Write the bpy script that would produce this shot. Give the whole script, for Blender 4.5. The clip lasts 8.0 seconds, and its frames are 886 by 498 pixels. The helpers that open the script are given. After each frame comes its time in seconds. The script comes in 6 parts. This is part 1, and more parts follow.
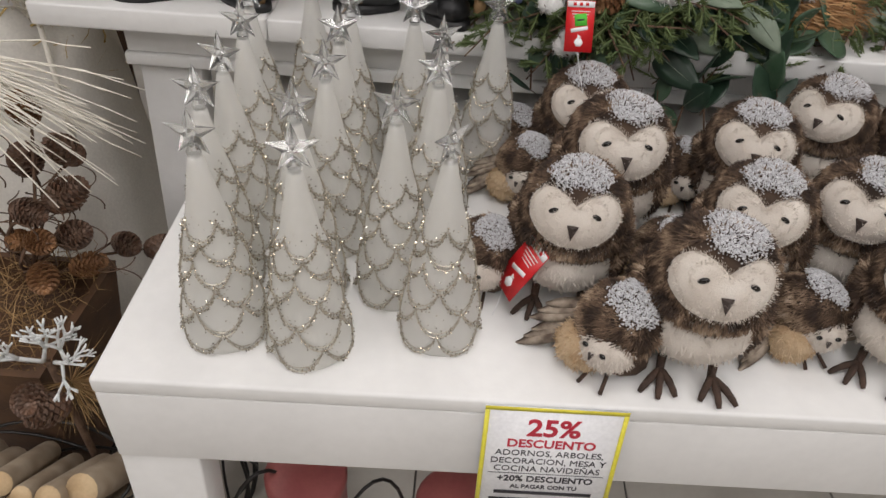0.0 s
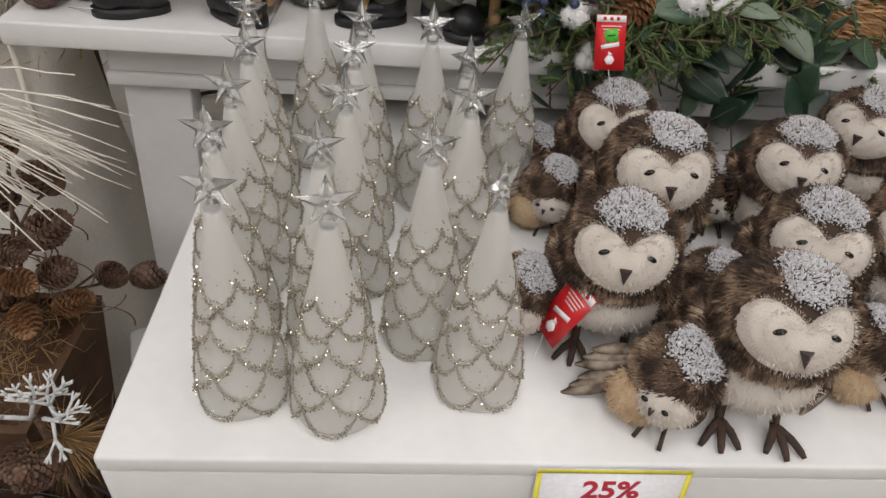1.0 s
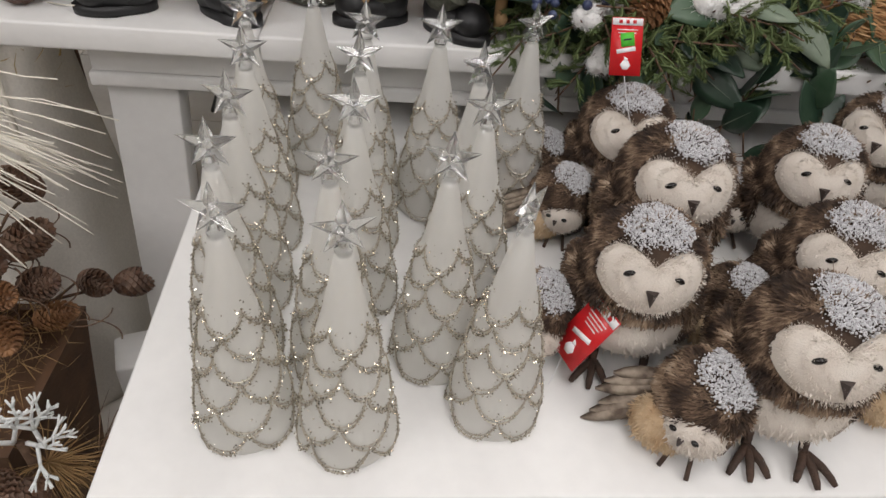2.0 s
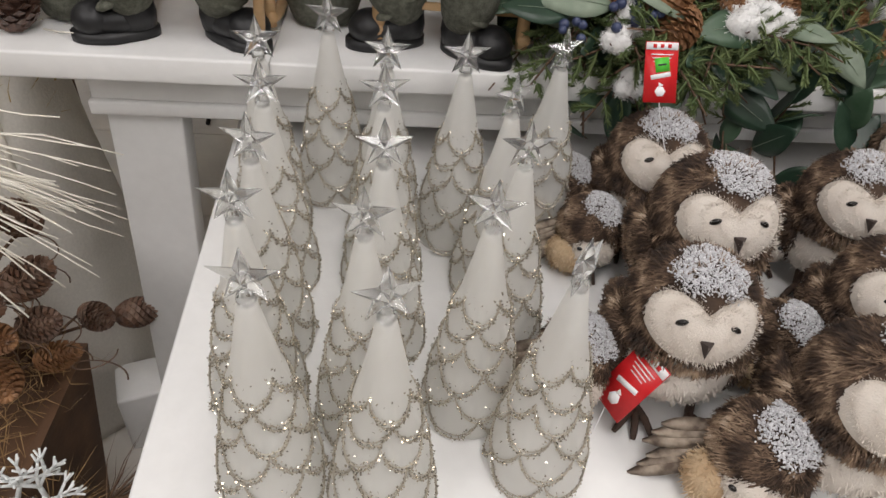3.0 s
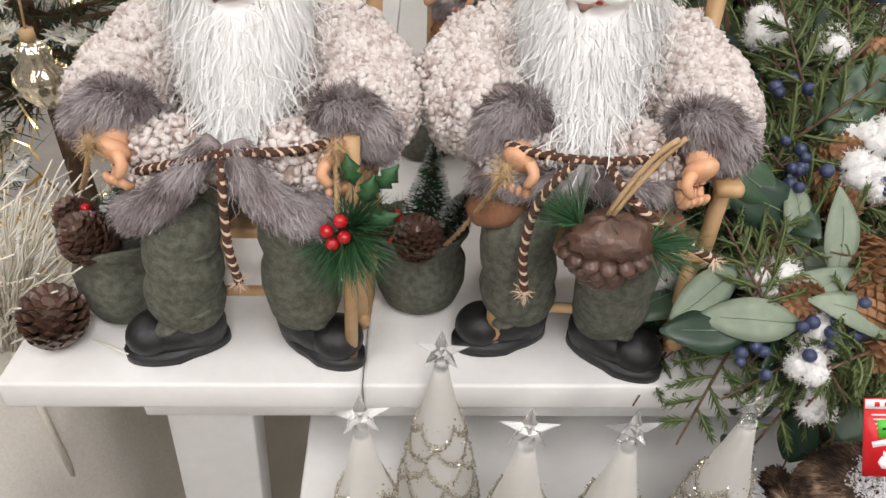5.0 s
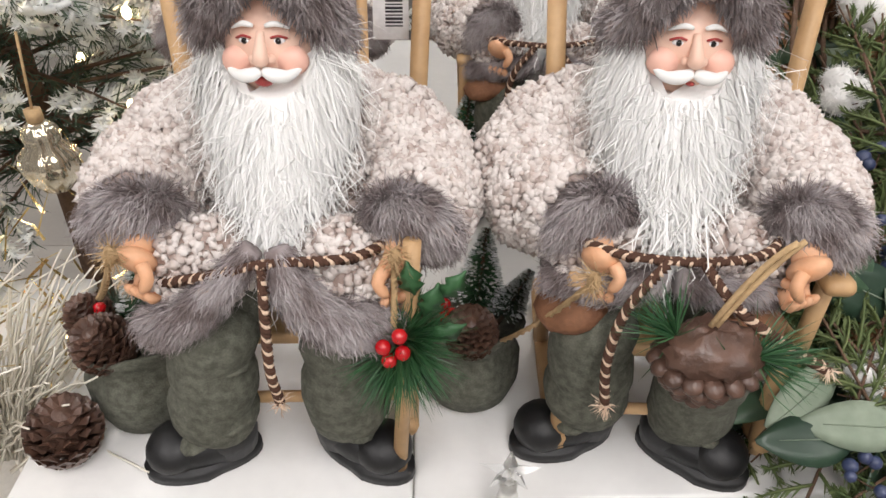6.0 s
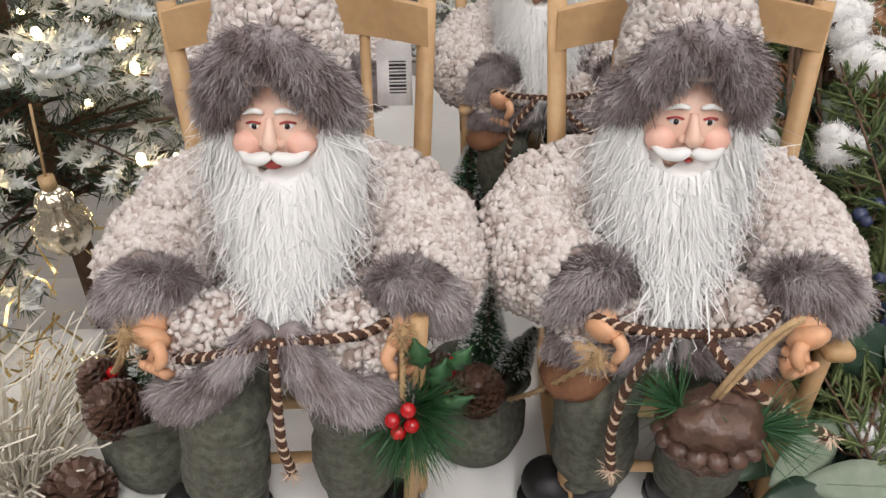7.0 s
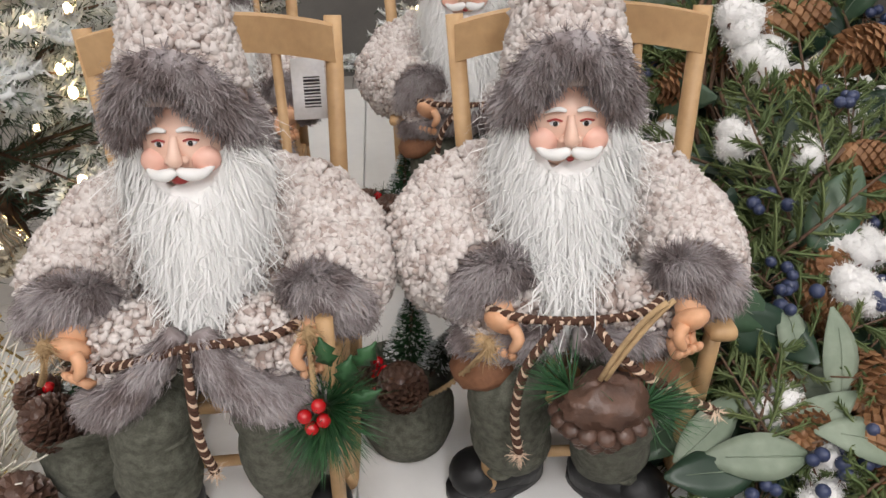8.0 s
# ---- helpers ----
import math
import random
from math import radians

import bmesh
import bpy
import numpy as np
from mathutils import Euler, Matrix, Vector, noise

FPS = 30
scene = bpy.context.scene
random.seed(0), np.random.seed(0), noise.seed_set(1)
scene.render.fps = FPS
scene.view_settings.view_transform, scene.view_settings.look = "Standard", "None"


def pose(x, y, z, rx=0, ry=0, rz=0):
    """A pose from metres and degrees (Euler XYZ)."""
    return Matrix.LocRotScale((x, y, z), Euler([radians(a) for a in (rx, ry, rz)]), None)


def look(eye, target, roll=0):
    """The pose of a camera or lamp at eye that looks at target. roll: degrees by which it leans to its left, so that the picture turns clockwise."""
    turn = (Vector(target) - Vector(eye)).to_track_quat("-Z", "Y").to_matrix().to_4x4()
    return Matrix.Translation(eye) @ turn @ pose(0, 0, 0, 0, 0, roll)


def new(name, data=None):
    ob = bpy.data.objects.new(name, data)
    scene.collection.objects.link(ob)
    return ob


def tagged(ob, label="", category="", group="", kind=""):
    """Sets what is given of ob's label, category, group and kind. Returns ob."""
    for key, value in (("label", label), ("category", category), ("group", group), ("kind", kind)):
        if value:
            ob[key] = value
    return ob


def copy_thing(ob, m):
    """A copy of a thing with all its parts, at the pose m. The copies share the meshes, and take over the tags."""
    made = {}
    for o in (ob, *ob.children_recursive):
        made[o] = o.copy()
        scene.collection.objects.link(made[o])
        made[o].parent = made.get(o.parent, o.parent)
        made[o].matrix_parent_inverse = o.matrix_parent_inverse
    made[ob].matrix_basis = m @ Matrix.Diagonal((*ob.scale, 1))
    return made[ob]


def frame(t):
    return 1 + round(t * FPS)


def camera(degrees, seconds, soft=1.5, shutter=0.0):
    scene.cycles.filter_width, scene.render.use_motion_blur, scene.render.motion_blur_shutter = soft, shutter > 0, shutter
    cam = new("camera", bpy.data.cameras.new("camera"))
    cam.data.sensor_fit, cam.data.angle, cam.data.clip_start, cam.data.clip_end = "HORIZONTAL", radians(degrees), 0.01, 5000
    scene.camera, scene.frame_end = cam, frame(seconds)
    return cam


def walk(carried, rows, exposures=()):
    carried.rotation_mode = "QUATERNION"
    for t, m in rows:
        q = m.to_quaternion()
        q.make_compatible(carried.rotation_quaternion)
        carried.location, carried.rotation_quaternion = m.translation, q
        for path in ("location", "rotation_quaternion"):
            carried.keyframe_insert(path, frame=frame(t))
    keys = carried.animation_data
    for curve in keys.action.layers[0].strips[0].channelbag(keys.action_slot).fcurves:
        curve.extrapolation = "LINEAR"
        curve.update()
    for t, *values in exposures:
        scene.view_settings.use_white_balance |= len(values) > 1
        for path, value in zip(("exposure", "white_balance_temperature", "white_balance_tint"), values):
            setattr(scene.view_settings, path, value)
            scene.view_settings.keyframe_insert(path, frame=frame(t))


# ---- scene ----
cam = camera(64.5, 8.0)
PATH = [
    (0, (0.035, -0.081, 1.043), (0.018, 1.474, -0.215), 3.9),
    (0.5, (0.0, -0.029, 1.043), (0.034, 1.522, -0.219), 3.8),
    (1, (-0.036, 0.006, 1.04), (0.031, 1.546, -0.234), 4.3),
    (1.2, (-0.049, 0.02, 1.037), (0.027, 1.556, -0.242), 4.4),
    (2.5, (-0.081, 0.08, 1.035), (0.066, 1.593, -0.264), 5.9),
    (3, (-0.11, 0.12, 1.038), (0.044, 1.636, -0.258), 5.3),
    (3.5, (-0.14, 0.182, 1.062), (0.015, 1.713, -0.215), 4.2),
    (4, (-0.145, 0.262, 1.101), (-0.003, 1.817, -0.148), 6.1),
    (4.5, (-0.149, 0.354, 1.143), (-0.053, 1.871, -0.156), 4.2),
    (5, (-0.204, 0.456, 1.173), (-0.149, 2.049, -0.035), 1.7),
    (5.2, (-0.227, 0.484, 1.173), (-0.174, 2.104, 0.002), 1.3),
    (6.3, (-0.257, 0.57, 1.192), (-0.191, 2.207, 0.045), 0.3),
    (6.5, (-0.254, 0.576, 1.203), (-0.194, 2.216, 0.059), -0.1),
    (7, (-0.258, 0.569, 1.224), (-0.202, 2.228, 0.108), -0.4),
    (7.5, (-0.248, 0.553, 1.236), (-0.191, 2.222, 0.135), -1.1),
    (8, (-0.197, 0.535, 1.236), (-0.091, 2.205, 0.14), -2.1),
]
walk(cam, [(t, look(eye, target, roll)) for t, eye, target, roll in PATH],
     [(0, -0.60), (1, -0.66), (3, -0.44), (4, -0.34), (4.5, -0.20), (5.2, 0.06), (6.5, -0.02), (7, -0.22), (7.5, -0.26), (8, -0.22)])

# ---- light ----
FLOOR, CEIL = -0.28, 2.75
LOW, HIGH = 0.465, 0.635          # the two table tops
world = bpy.data.worlds.new("world")
scene.world = world
world.use_nodes = True
world.node_tree.nodes["Background"].inputs[0].default_value = (0.9, 0.93, 1.0, 1)
world.node_tree.nodes["Background"].inputs[1].default_value = 0.25


def ceiling_lamp(x, y, sx, sy, watts, warm=(1.0, 0.958, 0.953)):
    data = bpy.data.lights.new("ceiling_panel", "AREA")
    data.shape, data.size, data.size_y, data.energy, data.color = "RECTANGLE", sx, sy, watts, warm
    ob = new("ceiling_panel_light", data)
    ob.matrix_world = pose(x, y, CEIL - 0.03)
    return ob


PANELS = [(x, y) for y in (-2.5, -1.3, -0.1, 1.7, 3.6) for x in (-2.0, 0.1, 2.2)]
for px, py in PANELS:
    ceiling_lamp(px, py, 0.55, 1.0, 22.0 if py < 0.5 else 11.0)

# ---- materials ----
def mat(name, c1, c2=None, scale=30.0, rough=0.6, bump=0.3, bscale=220.0, metal=0.0, island=0.0, c3=None,
        fine=0.15, alpha=1.0, trans=0.0, kind="noise", depth=0.002, sheen=0.0, coat=0.0):
    m = bpy.data.materials.new(name)
    m.use_nodes = True
    nt = m.node_tree
    N, Lk = nt.nodes, nt.links.new
    b = N["Principled BSDF"]
    c2 = c2 or tuple(v * 0.8 for v in c1)
    co, oi, add = N.new("ShaderNodeTexCoord"), N.new("ShaderNodeObjectInfo"), N.new("ShaderNodeVectorMath")
    add.operation = "ADD"
    Lk(co.outputs["Object"], add.inputs[0])
    mul = N.new("ShaderNodeMath"); mul.operation = "MULTIPLY"; mul.inputs[1].default_value = 17.0
    Lk(oi.outputs["Random"], mul.inputs[0]); Lk(mul.outputs[0], add.inputs[1])
    n1 = N.new("ShaderNodeTexNoise"); n1.inputs["Scale"].default_value = scale; n1.inputs["Detail"].default_value = 4
    Lk(add.outputs[0], n1.inputs["Vector"])
    ramp = N.new("ShaderNodeValToRGB")
    ramp.color_ramp.elements[0].position, ramp.color_ramp.elements[1].position = 0.36, 0.64
    ramp.color_ramp.elements[0].color, ramp.color_ramp.elements[1].color = (*c1, 1), (*c2, 1)
    Lk(n1.outputs["Fac"], ramp.inputs["Fac"])
    col = ramp.outputs["Color"]
    if island:
        geo, mx = N.new("ShaderNodeNewGeometry"), N.new("ShaderNodeMix")
        mx.data_type = "RGBA"
        r2 = N.new("ShaderNodeMath"); r2.operation = "MULTIPLY"; r2.inputs[1].default_value = island
        Lk(geo.outputs["Random Per Island"], r2.inputs[0]); Lk(r2.outputs[0], mx.inputs[0])
        Lk(col, mx.inputs[6]); mx.inputs[7].default_value = (*(c3 or c2), 1)
        col = mx.outputs[2]
    n2 = N.new("ShaderNodeTexVoronoi" if kind == "voronoi" else "ShaderNodeTexNoise")
    n2.inputs["Scale"].default_value = bscale
    Lk(add.outputs[0], n2.inputs["Vector"])
    f2 = n2.outputs["Distance" if kind == "voronoi" else "Fac"]
    if fine:
        mr, mx2 = N.new("ShaderNodeMapRange"), N.new("ShaderNodeMix")
        mr.inputs["To Min"].default_value, mr.inputs["To Max"].default_value = 1 - fine, 1 + fine * 0.6
        Lk(f2, mr.inputs["Value"])
        mx2.data_type, mx2.blend_type = "RGBA", "MULTIPLY"; mx2.inputs[0].default_value = 1
        Lk(col, mx2.inputs[6]); Lk(mr.outputs[0], mx2.inputs[7])
        col = mx2.outputs[2]
    Lk(col, b.inputs["Base Color"])
    b.inputs["Roughness"].default_value, b.inputs["Metallic"].default_value = rough, metal
    b.inputs["Alpha"].default_value, b.inputs["Transmission Weight"].default_value = alpha, trans
    b.inputs["Sheen Weight"].default_value, b.inputs["Coat Weight"].default_value = sheen, coat
    if bump:
        bp = N.new("ShaderNodeBump"); bp.inputs["Strength"].default_value = bump; bp.inputs["Distance"].default_value = depth
        Lk(f2, bp.inputs["Height"]); Lk(bp.outputs[0], b.inputs["Normal"])
    return m


def glow(name, color, strength):
    m = mat(name, color, rough=0.3, bump=0)
    b = m.node_tree.nodes["Principled BSDF"]
    b.inputs["Emission Color"].default_value, b.inputs["Emission Strength"].default_value = (*color, 1), strength
    return m


def fur_mat(name, stops, scale, patch=0.7, lone=0.6, rough=0.8, sheen=0.0):
    """Strands that take their colour from a ramp: partly one by one, partly by soft patches."""
    m = mat(name, stops[0][1], rough=rough, bump=0, fine=0, sheen=sheen)
    nt = m.node_tree
    N, Lk = nt.nodes, nt.links.new
    co, nz, geo = N.new("ShaderNodeTexCoord"), N.new("ShaderNodeTexNoise"), N.new("ShaderNodeNewGeometry")
    nz.inputs["Scale"].default_value, nz.inputs["Detail"].default_value = scale, 3
    Lk(co.outputs["Object"], nz.inputs["Vector"])
    a, c = N.new("ShaderNodeMath"), N.new("ShaderNodeMath")
    a.operation, c.operation = "MULTIPLY_ADD", "MULTIPLY_ADD"
    a.inputs[1].default_value, a.inputs[2].default_value = lone, 0.5 - lone * 0.5 - patch * 0.5
    Lk(geo.outputs["Random Per Island"], a.inputs[0])
    c.inputs[1].default_value = patch
    Lk(nz.outputs["Fac"], c.inputs[0]); Lk(a.outputs[0], c.inputs[2])
    ramp = N.new("ShaderNodeValToRGB")
    e = ramp.color_ramp.elements
    e[0].position, e[0].color = stops[0][0], (*stops[0][1], 1)
    e[1].position, e[1].color = stops[-1][0], (*stops[-1][1], 1)
    for pos, col in stops[1:-1]:
        k = e.new(pos)
        k.color = (*col, 1)
    Lk(c.outputs[0], ramp.inputs["Fac"]); Lk(ramp.outputs["Color"], N["Principled BSDF"].inputs["Base Color"])
    return m


def frosted(name):
    """Thin frosted glass: part diffuse, part let through scattered, part clear."""
    m = bpy.data.materials.new(name)
    m.use_nodes = True
    nt = m.node_tree
    N, Lk = nt.nodes, nt.links.new
    N.remove(N["Principled BSDF"])
    co, nz, ramp = N.new("ShaderNodeTexCoord"), N.new("ShaderNodeTexNoise"), N.new("ShaderNodeValToRGB")
    nz.inputs["Scale"].default_value, nz.inputs["Detail"].default_value = 38, 4
    Lk(co.outputs["Object"], nz.inputs["Vector"]); Lk(nz.outputs["Fac"], ramp.inputs["Fac"])
    ramp.color_ramp.elements[0].color, ramp.color_ramp.elements[1].color = (0.90, 0.89, 0.845, 1), (0.96, 0.955, 0.925, 1)
    dif, tra, cle, glo = N.new("ShaderNodeBsdfDiffuse"), N.new("ShaderNodeBsdfTranslucent"), N.new("ShaderNodeBsdfTransparent"), N.new("ShaderNodeBsdfGlossy")
    glo.inputs["Roughness"].default_value = 0.32
    Lk(ramp.outputs["Color"], dif.inputs["Color"]); Lk(ramp.outputs["Color"], tra.inputs["Color"])
    last = dif.outputs[0]
    for node, share in ((tra, 0.42), (cle, 0.33), (glo, 0.04)):
        mx = N.new("ShaderNodeMixShader")
        mx.inputs[0].default_value = share
        Lk(last, mx.inputs[1]); Lk(node.outputs[0], mx.inputs[2])
        last = mx.outputs[0]
    Lk(last, N["Material Output"].inputs["Surface"])
    return m


WHITE = mat("white_paint", (0.80, 0.795, 0.78), (0.74, 0.735, 0.72), 6, 0.42, 0.25, 60, fine=0.05, depth=0.0015)
TILE = mat("floor_tile", (0.62, 0.59, 0.54), (0.52, 0.49, 0.45), 5, 0.18, 0.05, 90, fine=0.06)
GROUT = mat("grout", (0.16, 0.15, 0.14), rough=0.9)
# wall and ceiling greys are set dark to hold down the bounced fill light
WALL = mat("dimmed_wall", (0.23, 0.22, 0.205), (0.19, 0.18, 0.17), 3, 0.7)
CEILING = mat("dimmed_ceiling", (0.52, 0.52, 0.51), (0.48, 0.48, 0.47), 3, 0.8)
LAMP = glow("lamp_diffuser", (1.0, 0.97, 0.95), 0.5)
FROST = frosted("frosted_glass")
GLITTER = mat("glitter", (0.42, 0.385, 0.325), (0.30, 0.275, 0.23), 300, 0.35, 0, metal=0.45, island=0.8, c3=(0.58, 0.535, 0.45), fine=0)
FLAKE = fur_mat("glitter_flake", [(0.0, (0.26, 0.235, 0.19)), (0.45, (0.52, 0.47, 0.39)), (0.75, (0.78, 0.71, 0.57)), (1.0, (1.0, 0.96, 0.86))], 60, 0.3, 0.9, rough=0.2)
FLAKE.node_tree.nodes["Principled BSDF"].inputs["Metallic"].default_value = 0.75
ACRYLIC = mat("clear_acrylic", (0.97, 0.98, 0.98), (0.95, 0.96, 0.96), rough=0.06, bump=0, trans=0.93, fine=0)
OWLFUR = fur_mat("mottled_fur", [(0.0, (0.016, 0.009, 0.006)), (0.36, (0.055, 0.032, 0.020)), (0.56, (0.15, 0.095, 0.060)), (0.77, (0.33, 0.235, 0.158)), (1.0, (0.52, 0.41, 0.31))], 46, 1.9, 0.22, 0.85)
OWLDARK = mat("dark_fur", (0.030, 0.018, 0.012), (0.09, 0.055, 0.035), 30, 0.9, 0.3, 500)
CREAM = mat("cream_plush", (0.72, 0.66, 0.59), (0.64, 0.57, 0.50), 45, 0.95, 0.5, 700, island=0.3, c3=(0.74, 0.69, 0.62))
TAN = mat("tan_plush", (0.42, 0.27, 0.14), (0.62, 0.47, 0.30), 40, 0.95, 0.4, 600, island=0.4, c3=(0.7, 0.56, 0.4))
SNOW = mat("snow_glitter", (0.76, 0.76, 0.775), (0.58, 0.58, 0.60), 250, 0.45, 0, 800, island=0.6, c3=(0.36, 0.35, 0.355), fine=0)
BLACK = mat("black_gloss", (0.012, 0.010, 0.009), rough=0.15, bump=0)
BEAK = mat("beak", (0.05, 0.035, 0.03), rough=0.5)
TOE = mat("toe_wire", (0.075, 0.042, 0.028), (0.045, 0.028, 0.02), 80, 0.8, 0.8, 400)
FEATHER = mat("feather", (0.12, 0.085, 0.06), (0.55, 0.46, 0.36), 60, 0.8, 0.3, 300, island=0.5, c3=(0.06, 0.04, 0.035))
RED = mat("red_card", (0.66, 0.018, 0.022), (0.60, 0.015, 0.02), rough=0.35, bump=0.05)
CARDWHITE = mat("white_card", (0.86, 0.86, 0.87), (0.82, 0.82, 0.84), rough=0.5, bump=0.05)
GREENCARD = mat("green_sticker", (0.10, 0.62, 0.05), rough=0.5, bump=0)
YELLOW = mat("yellow_print", (0.80, 0.72, 0.06), rough=0.5, bump=0)
REDINK = mat("red_ink", (0.58, 0.02, 0.05), rough=0.5, bump=0)
INK = mat("black_ink", (0.025, 0.022, 0.03), rough=0.5, bump=0)
WOOD = mat("pale_wood", (0.60, 0.39, 0.20), (0.50, 0.31, 0.15), 22, 0.5, 0.2, 120)
FLEECE = fur_mat("nubby_fleece", [(0.0, (0.30, 0.225, 0.195)), (0.27, (0.48, 0.405, 0.37)), (0.5, (0.62, 0.565, 0.535)), (1.0, (0.74, 0.70, 0.67))], 60, 1.0, 0.5, 0.95)
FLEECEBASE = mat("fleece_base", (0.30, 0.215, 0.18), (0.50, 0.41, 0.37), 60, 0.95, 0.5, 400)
FAUX = fur_mat("grey_brown_fur", [(0.0, (0.085, 0.060, 0.055)), (0.28, (0.19, 0.150, 0.145)), (0.55, (0.34, 0.300, 0.302)), (0.8, (0.47, 0.435, 0.44)), (1.0, (0.40, 0.28, 0.225))], 38, 1.5, 0.3, 0.75)
BEARD = fur_mat("white_hair", [(0.0, (0.78, 0.78, 0.76)), (0.4, (0.87, 0.87, 0.855)), (1.0, (0.92, 0.92, 0.91))], 30, 0.6, 0.3, 0.6)
SKIN = mat("painted_resin", (0.86, 0.60, 0.48), (0.82, 0.53, 0.41), 40, 0.4, 0.08, 200, fine=0.04)
BLUSH = mat("pink_resin", (0.85, 0.52, 0.42), (0.82, 0.47, 0.37), 40, 0.4, 0.05, 200, fine=0.04)
MITT = mat("peach_resin", (0.78, 0.45, 0.27), (0.72, 0.38, 0.21), 40, 0.5, 0.1, 200)
LIP = mat("red_paint", (0.42, 0.05, 0.045), rough=0.4, bump=0)
FELT = mat("green_felt", (0.085, 0.088, 0.066), (0.155, 0.157, 0.124), 130, 0.95, 0.5, 700, fine=0.55)
BOOT = mat("black_leather", (0.008, 0.008, 0.009), (0.015, 0.015, 0.016), 30, 0.48, 0.25, 160)
PATCH = mat("brown_suede", (0.17, 0.072, 0.034), (0.24, 0.11, 0.055), 30, 0.8, 0.4, 300, fine=0.3)
CORD = mat("cream_braid", (0.72, 0.56, 0.42), (0.62, 0.45, 0.33), rough=0.9)
CORDDARK = mat("brown_braid", (0.08, 0.035, 0.02), rough=0.9)
TWINE = mat("jute_twine", (0.52, 0.36, 0.19), (0.40, 0.27, 0.14), 90, 0.9, 0.6, 500)
CONE = mat("pine_cone", (0.22, 0.105, 0.045), (0.38, 0.20, 0.09), 40, 0.6, 0.4, 250, island=0.5, c3=(0.15, 0.065, 0.03))
CONEFROST = mat("frosted_cone", (0.075, 0.033, 0.018), (0.17, 0.085, 0.048), 60, 0.6, 0.4, 250, island=0.28, c3=(0.46, 0.36, 0.29))
CONEDARK = mat("dark_cone", (0.050, 0.024, 0.016), (0.12, 0.062, 0.042), 60, 0.35, 0.4, 250, island=0.4, c3=(0.17, 0.11, 0.085))
EUC = mat("eucalyptus_leaf", (0.045, 0.095, 0.050), (0.085, 0.135, 0.085), 22, 0.42, 0.2, 120, fine=0.15)
EUCPALE = mat("pale_leaf", (0.175, 0.225, 0.160), (0.26, 0.31, 0.235), 22, 0.6, 0.2, 120)
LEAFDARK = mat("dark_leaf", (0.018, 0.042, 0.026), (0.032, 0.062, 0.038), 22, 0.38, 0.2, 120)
CEDAR = mat("cedar_green", (0.055, 0.095, 0.028), (0.12, 0.165, 0.055), 30, 0.7, 0.2, 300, island=0.6, c3=(0.16, 0.19, 0.07))
PINE = mat("pine_needle", (0.016, 0.065, 0.024), (0.032, 0.11, 0.04), 40, 0.5, 0, island=0.6, c3=(0.055, 0.155, 0.055))
FLOCK = mat("flocked_needle", (0.82, 0.835, 0.83), (0.66, 0.69, 0.68), 30, 0.9, 0.3, 300, island=0.4, c3=(0.88, 0.89, 0.885))
FLOCKDARK = mat("inner_needle", (0.022, 0.045, 0.024), (0.06, 0.095, 0.055), 20, 0.8, 0, island=0.5, c3=(0.14, 0.18, 0.13))
COTTON = mat("cotton_fluff", (0.88, 0.875, 0.86), (0.82, 0.815, 0.80), 60, 1.0, 0.5, 160, sheen=0.2)
HUSK = mat("cotton_husk", (0.12, 0.05, 0.03), rough=0.8)
BERRY = mat("blue_berry", (0.028, 0.040, 0.095), (0.05, 0.065, 0.13), 60, 0.35, 0.1)
REDBERRY = mat("red_berry", (0.55, 0.008, 0.012), (0.45, 0.005, 0.01), 60, 0.12, 0, coat=0.5)
TWIG = mat("brown_twig", (0.09, 0.05, 0.03), (0.15, 0.09, 0.055), 60, 0.85, 0.6, 300)
STRAW = mat("straw", (0.36, 0.22, 0.09), (0.24, 0.14, 0.06), 60, 0.85, 0.4, 300, island=0.6, c3=(0.45, 0.29, 0.13))
RAFFIA = fur_mat("raffia", [(0.0, (0.20, 0.085, 0.03)), (0.4, (0.46, 0.235, 0.095)), (0.75, (0.62, 0.37, 0.17)), (1.0, (0.74, 0.50, 0.28))], 30, 0.8, 0.7, 0.8)
SPRAY = mat("ivory_stem", (0.80, 0.76, 0.66), (0.72, 0.67, 0.56), 60, 0.5, 0.2, 300, island=0.5, c3=(0.86, 0.83, 0.75))
POT = mat("rusty_pot", (0.075, 0.038, 0.02), (0.13, 0.065, 0.03), 14, 0.7, 0.4, 120)
BARKWOOD = mat("cut_wood", (0.62, 0.46, 0.27), (0.52, 0.36, 0.2), 30, 0.7, 0.3, 200)
BARK = mat("bark", (0.42, 0.34, 0.25), (0.30, 0.23, 0.16), 30, 0.9, 0.6, 120)
WIRE = mat("black_wire", (0.012, 0.010, 0.009), rough=0.4, bump=0)
CLOTH = mat("grey_panel", (0.76, 0.73, 0.67), (0.70, 0.67, 0.61), 8, 0.7, 0.3, 200)
BULB = glow("warm_bulb", (1.0, 0.72, 0.35), 26.0)
TINPAINT = mat("faded_red_tin", (0.40, 0.12, 0.11), (0.34, 0.09, 0.09), 20, 0.4, 0.1, 200)
GOLD = mat("gold_tinsel", (0.75, 0.52, 0.18), (0.85, 0.68, 0.35), 100, 0.2, 0, metal=0.9)
MERCURY = mat("mercury_glass", (0.80, 0.74, 0.60), (0.62, 0.55, 0.42), 40, 0.12, 0.2, 60, metal=0.85)
PLASTIC = mat("clear_bag", (0.8, 0.8, 0.78), rough=0.15, bump=0.6, bscale=40, alpha=0.45)


# ---- building tools ----
rng = np.random.default_rng(7)


